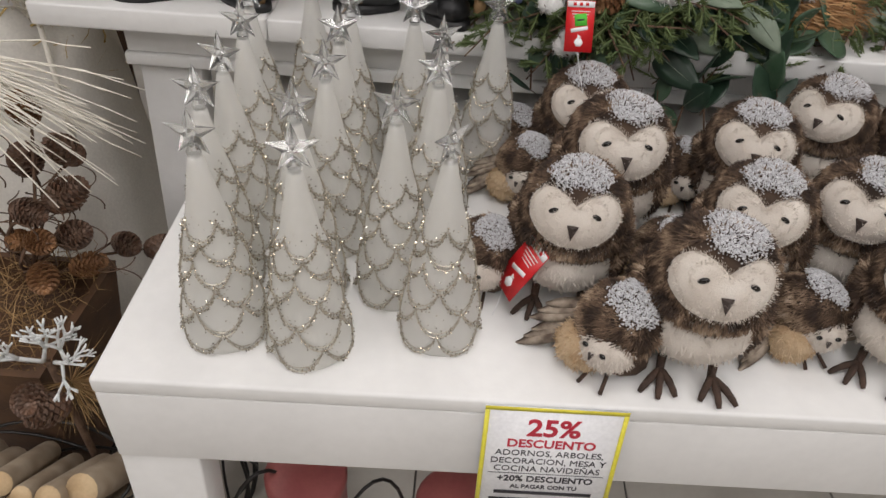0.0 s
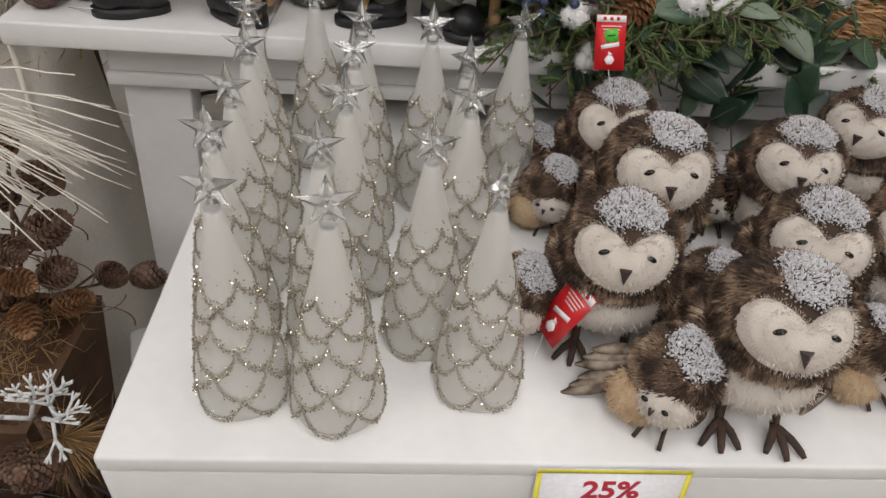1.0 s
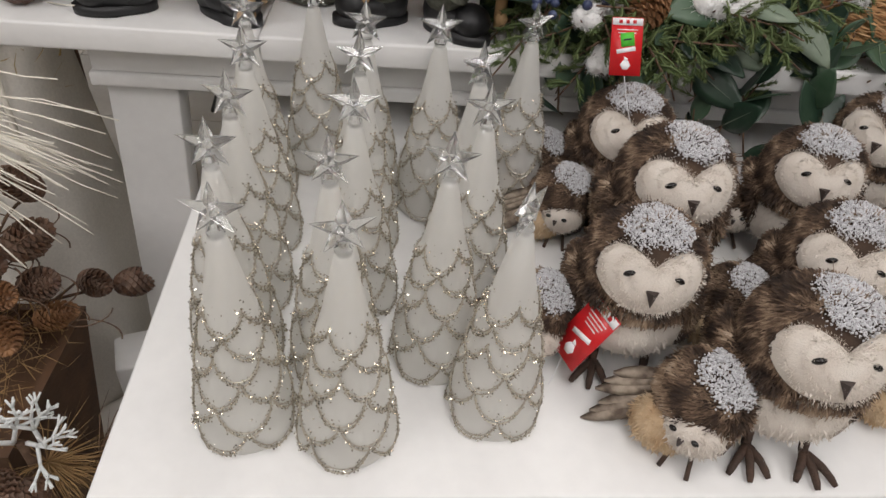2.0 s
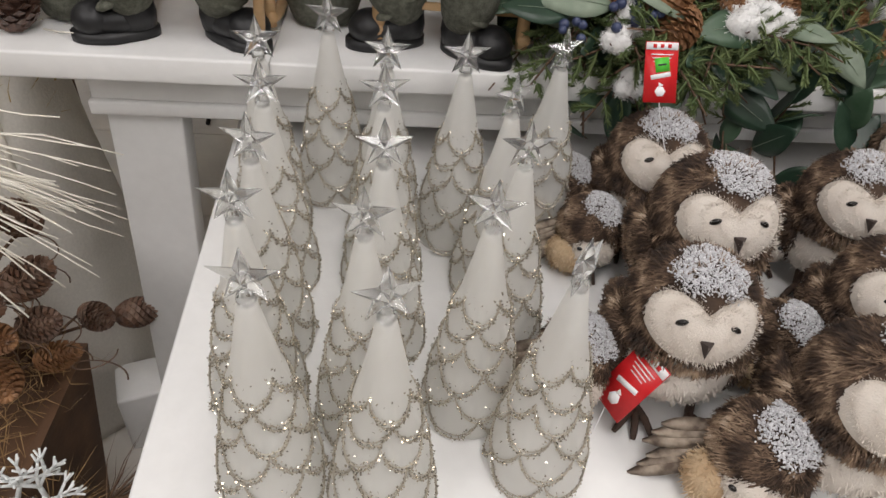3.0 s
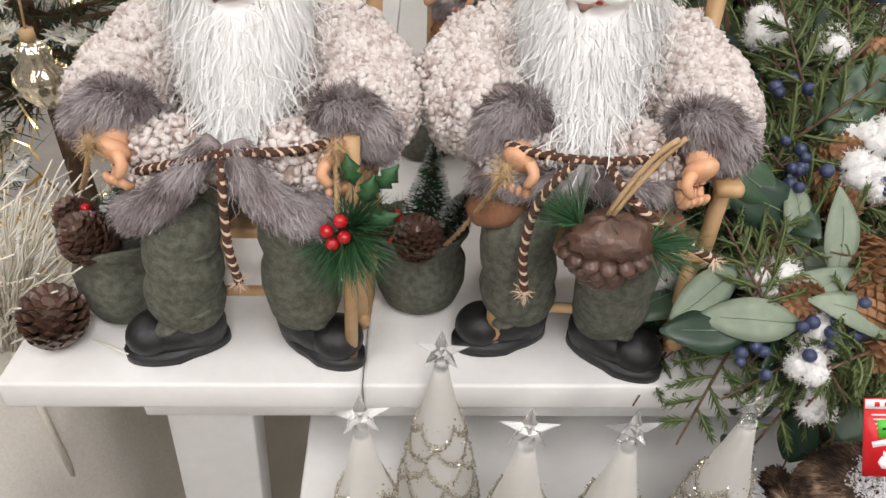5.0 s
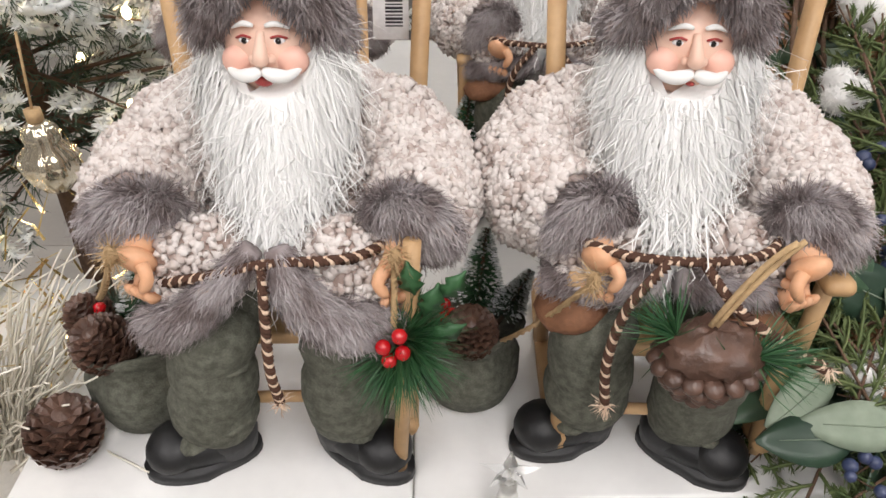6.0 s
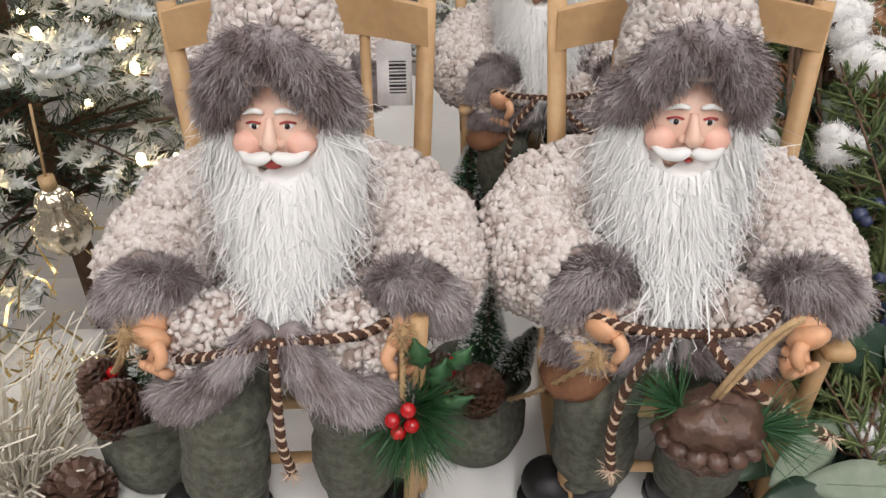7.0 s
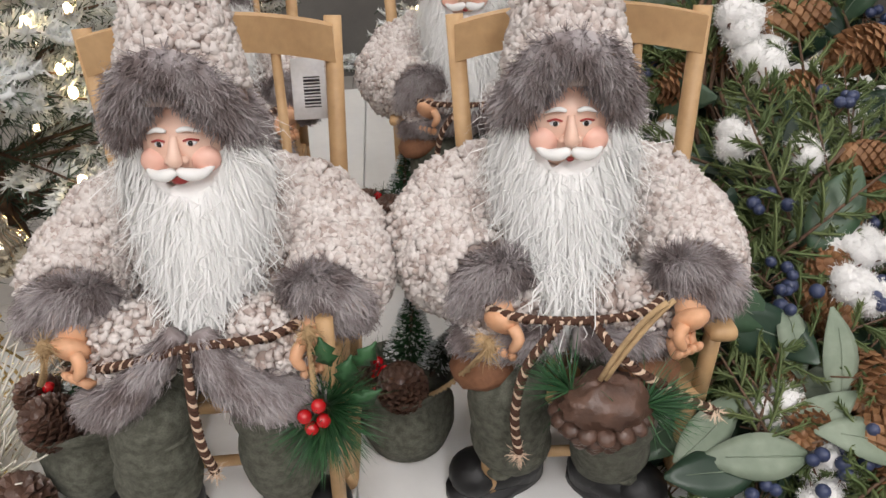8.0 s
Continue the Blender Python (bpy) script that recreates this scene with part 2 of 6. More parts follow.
class Build:
    """Collects rings, shells and strands, and makes one mesh of them."""

    def __init__(self):
        self.v, self.f, self.m, self.mats, self.n = [], [], [], [], 0

    def slot(self, material):
        if material not in self.mats:
            self.mats.append(material)
        return self.mats.index(material)

    def add(self, verts, faces, material):
        verts = np.asarray(verts, float)
        s = self.slot(material)
        self.v.append(verts)
        self.f.extend([[i + self.n for i in f] for f in faces])
        self.m.extend([s] * len(faces))
        self.n += len(verts)

    def grid(self, pts, material, wrap=True, caps=True):
        """pts: rows x columns x 3, a skin over rings."""
        r, c = pts.shape[:2]
        faces = []
        for i in range(r - 1):
            for j in range(c if wrap else c - 1):
                k = (j + 1) % c
                faces.append((i * c + j, i * c + k, (i + 1) * c + k, (i + 1) * c + j))
        if caps and wrap:
            faces.append(tuple(range(c - 1, -1, -1)))
            faces.append(tuple((r - 1) * c + j for j in range(c)))
        self.add(pts.reshape(-1, 3), faces, material)

    def lathe(self, profile, material, m=Matrix(), seg=20, caps=True, wob=None):
        a = np.linspace(0, 2 * np.pi, seg, endpoint=False)
        pr = np.asarray(profile, float)
        p = np.stack([pr[:, :1] * np.cos(a), pr[:, :1] * np.sin(a), np.repeat(pr[:, 1:2], seg, 1)], -1)
        if wob is not None:
            p = wob(p, a)
        self.grid(move(p, m), material, True, caps)

    def ball(self, m, radii, material, seg=16, rings=10, lump=0.0, freq=3.0, seed=0):
        th = np.linspace(0.02, np.pi - 0.02, rings)
        a = np.linspace(0, 2 * np.pi, seg, endpoint=False)
        u = np.stack([np.sin(th)[:, None] * np.cos(a), np.sin(th)[:, None] * np.sin(a), np.repeat(np.cos(th)[::1, None], seg, 1)], -1)[::-1]
        if lump:
            k = np.array([[1 + lump * noise.noise(Vector(q) * freq + Vector((seed, seed * 2, 0))) for q in row] for row in u])
            u = u * k[..., None]
        self.grid(move(u * np.array(radii), m), material)

    def tube(self, pts, radii, material, seg=6):
        pts = np.asarray(pts, float)
        n = len(pts)
        radii = np.full(n, radii) if np.isscalar(radii) else np.asarray(radii, float)
        t = np.gradient(pts, axis=0)
        t /= np.linalg.norm(t, axis=1)[:, None] + 1e-9
        ref = np.array([0, 0, 1.0]) if abs(t[:, 2]).mean() < 0.8 else np.array([1.0, 0, 0])
        x = np.cross(t, ref)
        x /= np.linalg.norm(x, axis=1)[:, None] + 1e-9
        y = np.cross(t, x)
        a = np.linspace(0, 2 * np.pi, seg, endpoint=False)
        p = pts[:, None] + radii[:, None, None] * (x[:, None] * np.cos(a)[None, :, None] - y[:, None] * np.sin(a)[None, :, None])
        self.grid(p[::-1], material)

    def box(self, size, m, material, bevel=0.004, taper=1.0):
        bm = bmesh.new()
        bmesh.ops.create_cube(bm, size=1)
        for v in bm.verts:
            k = taper if v.co.z < 0 else 1.0
            v.co = Vector((v.co.x * size[0] * k, v.co.y * size[1] * k, v.co.z * size[2]))
        if bevel:
            bmesh.ops.bevel(bm, geom=bm.edges[:], offset=bevel, segments=2, affect="EDGES", profile=0.5)
        bm.verts.index_update()
        self.add(move(np.array([v.co[:] for v in bm.verts]), m), [[v.index for v in f.verts] for f in bm.faces], material)
        bm.free()

    def strands(self, p, d, length, width, material, droop=0.0, bend=0.0, out=None):
        """Thin tapered strips from the points p along d; out: the way their flat side faces, roughly."""
        n = len(p)
        d = d / (np.linalg.norm(d, axis=1)[:, None] + 1e-9)
        length, width = np.broadcast_to(length, n)[:, None], np.broadcast_to(width, n)[:, None]
        side = np.cross(d, rng.normal(size=(n, 3)) if out is None else out + rng.normal(size=(n, 3)) * 0.35)
        side /= np.linalg.norm(side, axis=1)[:, None] + 1e-9
        off = rng.normal(size=(n, 3)) * bend * length
        mid = p + d * length * 0.55 + off
        tip = p + d * length + off * 0.4 - np.array([0, 0, droop]) * length
        v = np.stack([p - side * width / 2, p + side * width / 2, mid - side * width * 0.4, mid + side * width * 0.4, tip], 1)
        idx = np.arange(n) * 5
        s = self.slot(material)
        f = []
        for i in idx + self.n:
            i = int(i)
            f.append([i, i + 1, i + 3, i + 2])
            f.append([i + 2, i + 3, i + 4])
        self.f.extend(f)
        self.m.extend([s] * len(f))
        self.v.append(v.reshape(-1, 3))
        self.n += n * 5

    def fur(self, m, radii, n, length, width, material, comb=(0, 0, -1), lay=0.7, mask=None, jit=0.35, bend=0.12):
        u = rng.normal(size=(n, 3))
        u /= np.linalg.norm(u, axis=1)[:, None]
        if mask is not None:
            u = u[mask(u)]
        r = np.array(radii)
        nr = u / r
        nr /= np.linalg.norm(nr, axis=1)[:, None]
        rot = np.array(m.to_3x3())
        p, nr = move(u * r * 0.985, m), nr @ rot.T
        c = np.broadcast_to(np.array(comb, float), nr.shape)
        c = c - (c * nr).sum(1)[:, None] * nr
        d = nr * (1 - lay) + c * lay + rng.normal(size=nr.shape) * jit
        self.strands(p, d, length * rng.uniform(0.6, 1.25, len(p)), width, material, bend=bend, out=nr)

    def nubs_at(self, p, size, material):
        """Small curls of pile at the points p."""
        ico = np.array([(0, 0, 1), (0.9, 0, 0.2), (0.28, 0.86, 0.2), (-0.73, 0.53, 0.2), (-0.73, -0.53, 0.2), (0.28, -0.86, 0.2), (0, 0, -0.7)])
        fc = np.array([(0, 1, 2), (0, 2, 3), (0, 3, 4), (0, 4, 5), (0, 5, 1), (6, 2, 1), (6, 3, 2), (6, 4, 3), (6, 5, 4), (6, 1, 5)])
        n = len(p)
        k = size * rng.uniform(0.6, 1.35, (n, 1)) * np.column_stack([np.ones(n), rng.uniform(0.7, 1.7, n), rng.uniform(0.7, 1.1, n)])
        rot = np.linalg.qr(rng.normal(size=(n, 3, 3)))[0]
        v = np.einsum("nvi,nji->nvj", ico[None] * k[:, None], rot) + np.asarray(p)[:, None]
        f = fc[None] + (np.arange(n) * 7 + self.n)[:, None, None]
        self.v.append(v.reshape(-1, 3))
        self.f.extend(f.reshape(-1, 3).tolist())
        self.m.extend([self.slot(material)] * (n * 10))
        self.n += n * 7

    def nubs(self, m, radii, n, size, material, mask=None):
        u = rng.normal(size=(n, 3))
        u /= np.linalg.norm(u, axis=1)[:, None]
        if mask is not None:
            u = u[mask(u)]
        self.nubs_at(move(u * np.array(radii), m), size, material)

    def fleece(self, path, radii, n, size=0.0052):
        """A lumpy sleeve along a path, covered with pile."""
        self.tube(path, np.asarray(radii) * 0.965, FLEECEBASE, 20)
        p, nr, tg = around(path, radii, n)
        self.nubs_at(p, size, FLEECE)

    def fur_along(self, path, radii, n, length, width, material, comb, lay=0.6, jit=0.3, bend=0.2):
        """A fur roll along a path."""
        self.tube(path, np.asarray(radii) * 0.9, material, 14)
        p, nr, tg = around(path, radii, n)
        c = np.broadcast_to(np.array(comb, float), nr.shape)
        c = c - (c * nr).sum(1)[:, None] * nr
        self.strands(p - nr * 0.002, nr * (1 - lay) + c * lay + rng.normal(size=nr.shape) * jit, length * rng.uniform(0.6, 1.25, n), width, material, bend=bend, out=nr)

    def mesh(self, name, smooth=True):
        me = bpy.data.meshes.new(name)
        me.from_pydata(np.concatenate(self.v).tolist(), [], self.f)
        for k in self.mats:
            me.materials.append(k)
        me.polygons.foreach_set("material_index", self.m)
        me.polygons.foreach_set("use_smooth", [smooth] * len(self.f))
        me.update()
        return me


def around(path, radii, n):
    """n points on a tube round a path, with the way out and the way along."""
    path, radii = np.asarray(path, float), np.asarray(radii, float)
    step = np.linalg.norm(np.diff(path, axis=0), axis=1)
    at = np.concatenate([[0], np.cumsum(step * (radii[1:] + radii[:-1]))])
    f = np.interp(rng.uniform(0, at[-1], n), at, np.arange(len(path)))
    i = np.minimum(f.astype(int), len(path) - 2)
    k = (f - i)[:, None]
    c = path[i] * (1 - k) + path[i + 1] * k
    tg = path[i + 1] - path[i]
    tg /= np.linalg.norm(tg, axis=1)[:, None]
    nr = rng.normal(size=(n, 3))
    nr -= (nr * tg).sum(1)[:, None] * tg
    nr /= np.linalg.norm(nr, axis=1)[:, None]
    return c + nr * (radii[i] * (1 - k[:, 0]) + radii[i + 1] * k[:, 0])[:, None], nr, tg


def smooth_line(pts, n):
    """A soft curve through a few points."""
    pts = np.asarray(pts, float)
    q = np.vstack([2 * pts[0] - pts[1], pts, 2 * pts[-1] - pts[-2]])
    out = []
    for u in np.linspace(0, len(pts) - 1 - 1e-6, n):
        i, t = int(u), u - int(u)
        a, b, c, d = q[i], q[i + 1], q[i + 2], q[i + 3]
        out.append(0.5 * (2 * b + (c - a) * t + (2 * a - 5 * b + 4 * c - d) * t * t + (3 * b - a - 3 * c + d) * t ** 3))
    return np.array(out)


def move(p, m):
    m = np.array(m)
    return p @ m[:3, :3].T + m[:3, 3]


def part(name, b, parent, label="", smooth=True, m=None):
    """b, a Build or a mesh, as one mesh object under a thing or a part."""
    ob = new(name, b if isinstance(b, bpy.types.Mesh) else b.mesh(name, smooth))
    ob.parent = parent
    if m is not None:
        ob.matrix_basis = m
    if label:
        ob["label"] = label
    return ob


def thing(name, label, category, m=Matrix(), group="", kind="", b=None, smooth=True):
    ob = new(name, b.mesh(name, smooth) if b else None)
    ob.matrix_basis = m
    return tagged(ob, label, category, group, kind)


def boxed(size, m, material, bevel=0.004, taper=1.0):
    b = Build()
    b.box(size, m, material, bevel, taper)
    return b


def tubed(pts, r, material, seg=6):
    b = Build()
    b.tube(pts, r, material, seg)
    return b


def arc(p, q, sag, n=8, side=(0, 0, -1)):
    p, q, s = np.array(p, float), np.array(q, float), np.array(side, float)
    t = np.linspace(0, 1, n)[:, None]
    return p + (q - p) * t + s * sag * 4 * t * (1 - t)

# ---- the room ----
def structure(name, b, label):
    return thing(name, label, "structure", kind="structure", b=b, smooth=False)


X0, X1, Y0, Y1 = -3.6, 3.6, -3.2, 5.2
floor = structure("floor", boxed((X1 - X0, Y1 - Y0, 0.1), pose((X0 + X1) / 2, (Y0 + Y1) / 2, FLOOR - 0.056), GROUT, 0), "dark grout bed of a glossy beige tiled shop floor")
# ceiling and walls stay out of view, added to close the room
structure("ceiling", boxed((X1 - X0, Y1 - Y0, 0.1), pose((X0 + X1) / 2, (Y0 + Y1) / 2, CEIL + 0.05), CEILING, 0), "unseen grey shop ceiling, darkened to cut bounced light")
H = CEIL - FLOOR
structure("wall_north", boxed((X1 - X0, 0.12, H), pose(0, Y1 + 0.06, FLOOR + H / 2), WALL, 0), "unseen dark grey shop wall, darkened to cut bounced light")
structure("wall_south", boxed((X1 - X0, 0.12, H), pose(0, Y0 - 0.06, FLOOR + H / 2), WALL, 0), "unseen dark grey shop wall, darkened to cut bounced light")
structure("wall_east", boxed((0.12, Y1 - Y0, H), pose(X1 + 0.06, 1, FLOOR + H / 2), WALL, 0), "unseen dark grey shop wall, darkened to cut bounced light")
structure("wall_west", boxed((0.12, Y1 - Y0, H), pose(X0 - 0.06, 1, FLOOR + H / 2), WALL, 0), "unseen dark grey shop wall, darkened to cut bounced light")

# ---- the two nested display tables ----
FRONT = pose(-0.327, 0.377, 0, 0, 0, 1.6)      # corner of the low table, its x along the front edge


def table(name, label, top, width, deep, slab, apron, inset, leg, lean, m):
    t = thing(name, label, "display table", m)
    h = top - FLOOR
    part("tabletop", boxed((width, deep, slab), pose(width / 2, deep / 2, top - slab / 2), WHITE, 0.004), t)
    for nm, size, at in (("front_apron", (width - 2 * inset, 0.02, apron), (width / 2, inset + 0.01, top - slab - apron / 2)),
                         ("back_apron", (width - 2 * inset, 0.02, apron), (width / 2, deep - inset - 0.01, top - slab - apron / 2)),
                         ("side_apron", (0.02, deep - 2 * inset - 0.044, apron), (inset + 0.01, deep / 2, top - slab - apron / 2)),
                         ("side_apron", (0.02, deep - 2 * inset - 0.044, apron), (width - inset - 0.01, deep / 2, top - slab - apron / 2))):
        part(nm, boxed(size, pose(*at), WHITE, 0.003), t)
    zl = top - slab - apron
    for sx in (0, 1):
        for sy in (0, 1):
            b = Build()
            hh = zl - FLOOR
            x = inset + leg / 2 + sx * (width - 2 * inset - leg)
            y = inset + 0.03 + sy * (deep - 2 * inset - 0.06)
            b.box((leg, 0.055, hh), pose(0, 0, 0), WHITE, 0.003)
            v = b.v[-1]
            v[:, 0] += (v[:, 2] / hh - 0.5) * lean * (1 if sx == 0 else -1)
            v += np.array((x - lean / 2 * 0 , y, FLOOR + hh / 2))
            part("leg", b, t)
    return t


low = table("low_display_table", "white painted wooden display table with a thick front board", LOW, 1.75, 1.30, 0.022, 0.112, 0.001, 0.092, 0.03, FRONT)
high = thing("high_display_table", "taller white painted display table standing over the low one", "display table")
for xa, xb in ((-0.630, -0.2657), (-0.2643, 1.25)):
    part("tabletop", boxed((xb - xa, 1.25, 0.036), pose((xa + xb) / 2, 0.937 + 0.625, HIGH - 0.018), WHITE, 0.004), high)
part("apron", boxed((1.70, 0.022, 0.060), pose(0.33, 1.011, HIGH - 0.036 - 0.030), WHITE, 0.003), high)
part("apron_ledge", boxed((1.71, 0.034, 0.022), pose(0.33, 1.011, HIGH - 0.096 - 0.0112), WHITE, 0.004), high)
part("side_apron", boxed((0.022, 1.10, 0.095), pose(-0.50, 1.585, HIGH - 0.036 - 0.048), WHITE, 0.003), high)
part("back_apron", boxed((1.70, 0.022, 0.095), pose(0.33, 2.15, HIGH - 0.036 - 0.048), WHITE, 0.003), high)
for lx, ly, sgn in ((-0.461, 1.045, -1), (1.12, 1.045, 1), (-0.461, 2.11, -1), (1.12, 2.11, 1)):
    hh = HIGH - 0.1185 - FLOOR
    b = Build()
    b.box((0.105, 0.05, hh), Matrix(), WHITE, 0.003)
    v = b.v[-1]
    v[:, 0] += (0.5 - v[:, 2] / hh) * 0.05 * sgn
    v += np.array((lx, ly, FLOOR + hh / 2))
    part("leg", b, high)

# ---- frosted glass trees ----
def tree_radius(z):
    return np.interp(z, [0, 0.006, 0.05, 0.10, 0.15, 0.19, 0.222], [0.0425, 0.0445, 0.0395, 0.0315, 0.0215, 0.0135, 0.0075])


ROWSZ = [(0.036, 0.034, 5, 0.0), (0.064, 0.034, 5, 0.5), (0.092, 0.033, 5, 0.0), (0.117, 0.030, 5, 0.5), (0.140, 0.027, 4, 0.0), (0.160, 0.024, 4, 0.5)]


def glass_tree():
    t = thing("glass_tree", "frosted glass tree with silver glitter scallops and clear star", "christmas ornament", group="glass trees on the low table")
    b = Build()

    def wob(p, a):
        z = p[..., 2:3]
        k = np.ones_like(z)
        for zc, dz, n, ph in ROWSZ:
            phase = np.abs(np.sin((a / 2 * n) + ph * np.pi))[None, :, None] ** 0.6
            edge = zc - dz * phase
            k += 0.055 * np.exp(-((z - edge - 0.006) / 0.008) ** 2) * (z > edge - 0.004)
        p = p.copy()
        p[..., :2] *= k
        return p
    zs = np.linspace(0.0, 0.222, 64)
    b.lathe([(tree_radius(z), z) for z in zs] + [(0.004, 0.226)], FROST, seg=60, wob=wob)
    part("glass_body", b, t)
    g = Build()
    for row, (zc, dz, n, ph) in enumerate(ROWSZ):
        a = np.linspace(0, 2 * np.pi, n * 26 + 1)
        arch = np.abs(np.sin(a / 2 * n + ph * np.pi)) ** 0.6
        z = np.maximum(zc - dz * arch, 0.002) + 0.0012 * np.sin(a * 3 + row * 2)
        r = tree_radius(z) * 1.055 + 0.0008
        pts = np.stack([r * np.cos(a), r * np.sin(a), z], -1)
        g.tube(pts, 0.0009 if row < 3 else 0.0007, GLITTER, 4)
        k = rng.integers(0, len(pts), 520)
        q = pts[k] + rng.normal(size=(520, 3)) * 0.0009
        g.strands(q, rng.normal(size=q.shape), 0.0019, 0.0016, FLAKE)
        low = np.stack([r * 1.004 * np.cos(a), r * 1.004 * np.sin(a), np.maximum(z + 0.0062 * arch, 0.003)], -1)
        g.tube(low, 0.0007, GLITTER, 4)
        k = rng.integers(0, len(pts), 220)
        g.strands(low[k] + rng.normal(size=(220, 3)) * 0.0008, rng.normal(size=(220, 3)), 0.0017, 0.0014, FLAKE)
        # loose flakes gather in a band over each scallop
        k = rng.integers(0, len(pts), 120)
        q = pts[k] * np.array((0.985, 0.985, 1)) + np.stack([np.zeros(120), np.zeros(120), np.abs(rng.normal(size=120)) * 0.006], -1)
        g.strands(q, rng.normal(size=q.shape), 0.0020, 0.0018, FLAKE)
    z = 0.165 - 0.145 * rng.random(160) ** 1.4
    a = rng.uniform(0, 6.283, 160)
    r = tree_radius(z) * 1.03
    g.strands(np.stack([r * np.cos(a), r * np.sin(a), z], -1), rng.normal(size=(160, 3)), 0.0020, 0.0018, FLAKE)
    part("glitter_trim", g, t, "silver glitter lines", smooth=False)
    s = Build()
    R, r0, th, zc = 0.0265, 0.0105, 0.0075, 0.0
    ring = [((R if i % 2 == 0 else r0) * math.sin(i * math.pi / 5), 0, (R if i % 2 == 0 else r0) * math.cos(i * math.pi / 5)) for i in range(10)]
    verts = ring + [(0, -th, 0), (0, th, 0)]
    faces = [(i, (i + 1) % 10, 10) for i in range(10)] + [((i + 1) % 10, i, 11) for i in range(10)]
    s.add(np.array(verts) + np.array((0, 0, 0.247)), [f[::-1] for f in faces], ACRYLIC)
    s.lathe([(0.0062, 0.2225), (0.0075, 0.229), (0.004, 0.236)], ACRYLIC, seg=10)
    part("star", s, t, "clear faceted acrylic star", smooth=False)
    return t


TREES = [(-0.206, 0.466, -3), (-0.230, 0.554, 2), (-0.231, 0.637, -8), (-0.236, 0.736, 3), (-0.255, 0.834, 6), (-0.110, 0.452, 14),
         (-0.129, 0.538, -5), (-0.116, 0.636, 4), (-0.118, 0.738, 8), (-0.117, 0.821, -4), (-0.187, 0.909, -6), (0.030, 0.487, 52),
         (-0.028, 0.552, -10), (0.010, 0.642, 6), (0.009, 0.732, 30), (-0.032, 0.820, 4), (0.078, 0.844, 24)]
first = glass_tree()
for i, (x, y, rz) in enumerate(TREES):
    m = pose(x, y, LOW + 0.001, 0, 0, rz)
    if i == 0:
        first.matrix_basis = m
    else:
        copy_thing(first, m)


# ---- plush owls ----
HEART = smooth_line([(0, 0.36), (0.28, 0.70), (0.62, 0.90), (0.90, 0.72), (1.0, 0.25), (0.90, -0.25), (0.66, -0.68), (0.32, -0.95), (0, -1.0)], 30)


def heart(b, m, radii, material, w, h, lift):
    """A heart-shaped cushion laid over the front of an egg."""
    rows = 9
    line = np.vstack([HEART, HEART[-2:0:-1] * np.array((-1, 1))])[::-1]
    cols = len(line)
    out = []
    for k in np.linspace(0.0, 1.0, rows):
        x, z = line[:, 0] * w * k, line[:, 1] * h * k
        y = -radii[1] * np.sqrt(np.maximum(0.05, 1 - (x / radii[0]) ** 2 - (z / radii[2]) ** 2))
        up = lift * math.sqrt(max(0.0, 1 - k ** 4)) - (0.004 if k == 1 else 0)
        out.append(np.stack([x, y - up, z], -1))
    b.grid(move(np.array(out)[:, ::-1], m), material, True, False)
    for row, cnt in ((-2, 26), (-4, 14), (-6, 8)):
        p = np.repeat(out[row], cnt, 0) + rng.normal(size=(cols * cnt, 3)) * 0.0018
        d = np.stack([p[:, 0] / w, np.full(len(p), -0.5), p[:, 2] / h], -1)
        b.strands(move(p, m), d @ np.array(m.to_3x3()).T, 0.0026, 0.0006, material)


def snow_cap(radii, m, lean, edge, count):
    b = Build()
    u = rng.normal(size=(count, 3))
    u /= np.linalg.norm(u, axis=1)[:, None]
    wave = 0.02 * np.sin(3 * np.arctan2(u[:, 1], u[:, 0])) + 0.012 * np.sin(7 * np.arctan2(u[:, 1], u[:, 0]))
    u = u[(u @ np.array(lean)) > edge + wave + rng.normal(size=len(u)) * 0.028]
    b.nubs_at(move(u * (np.array(radii) + 0.0032 + 0.0012 * rng.random((len(u), 1))), m), 0.00105, SNOW)
    return b


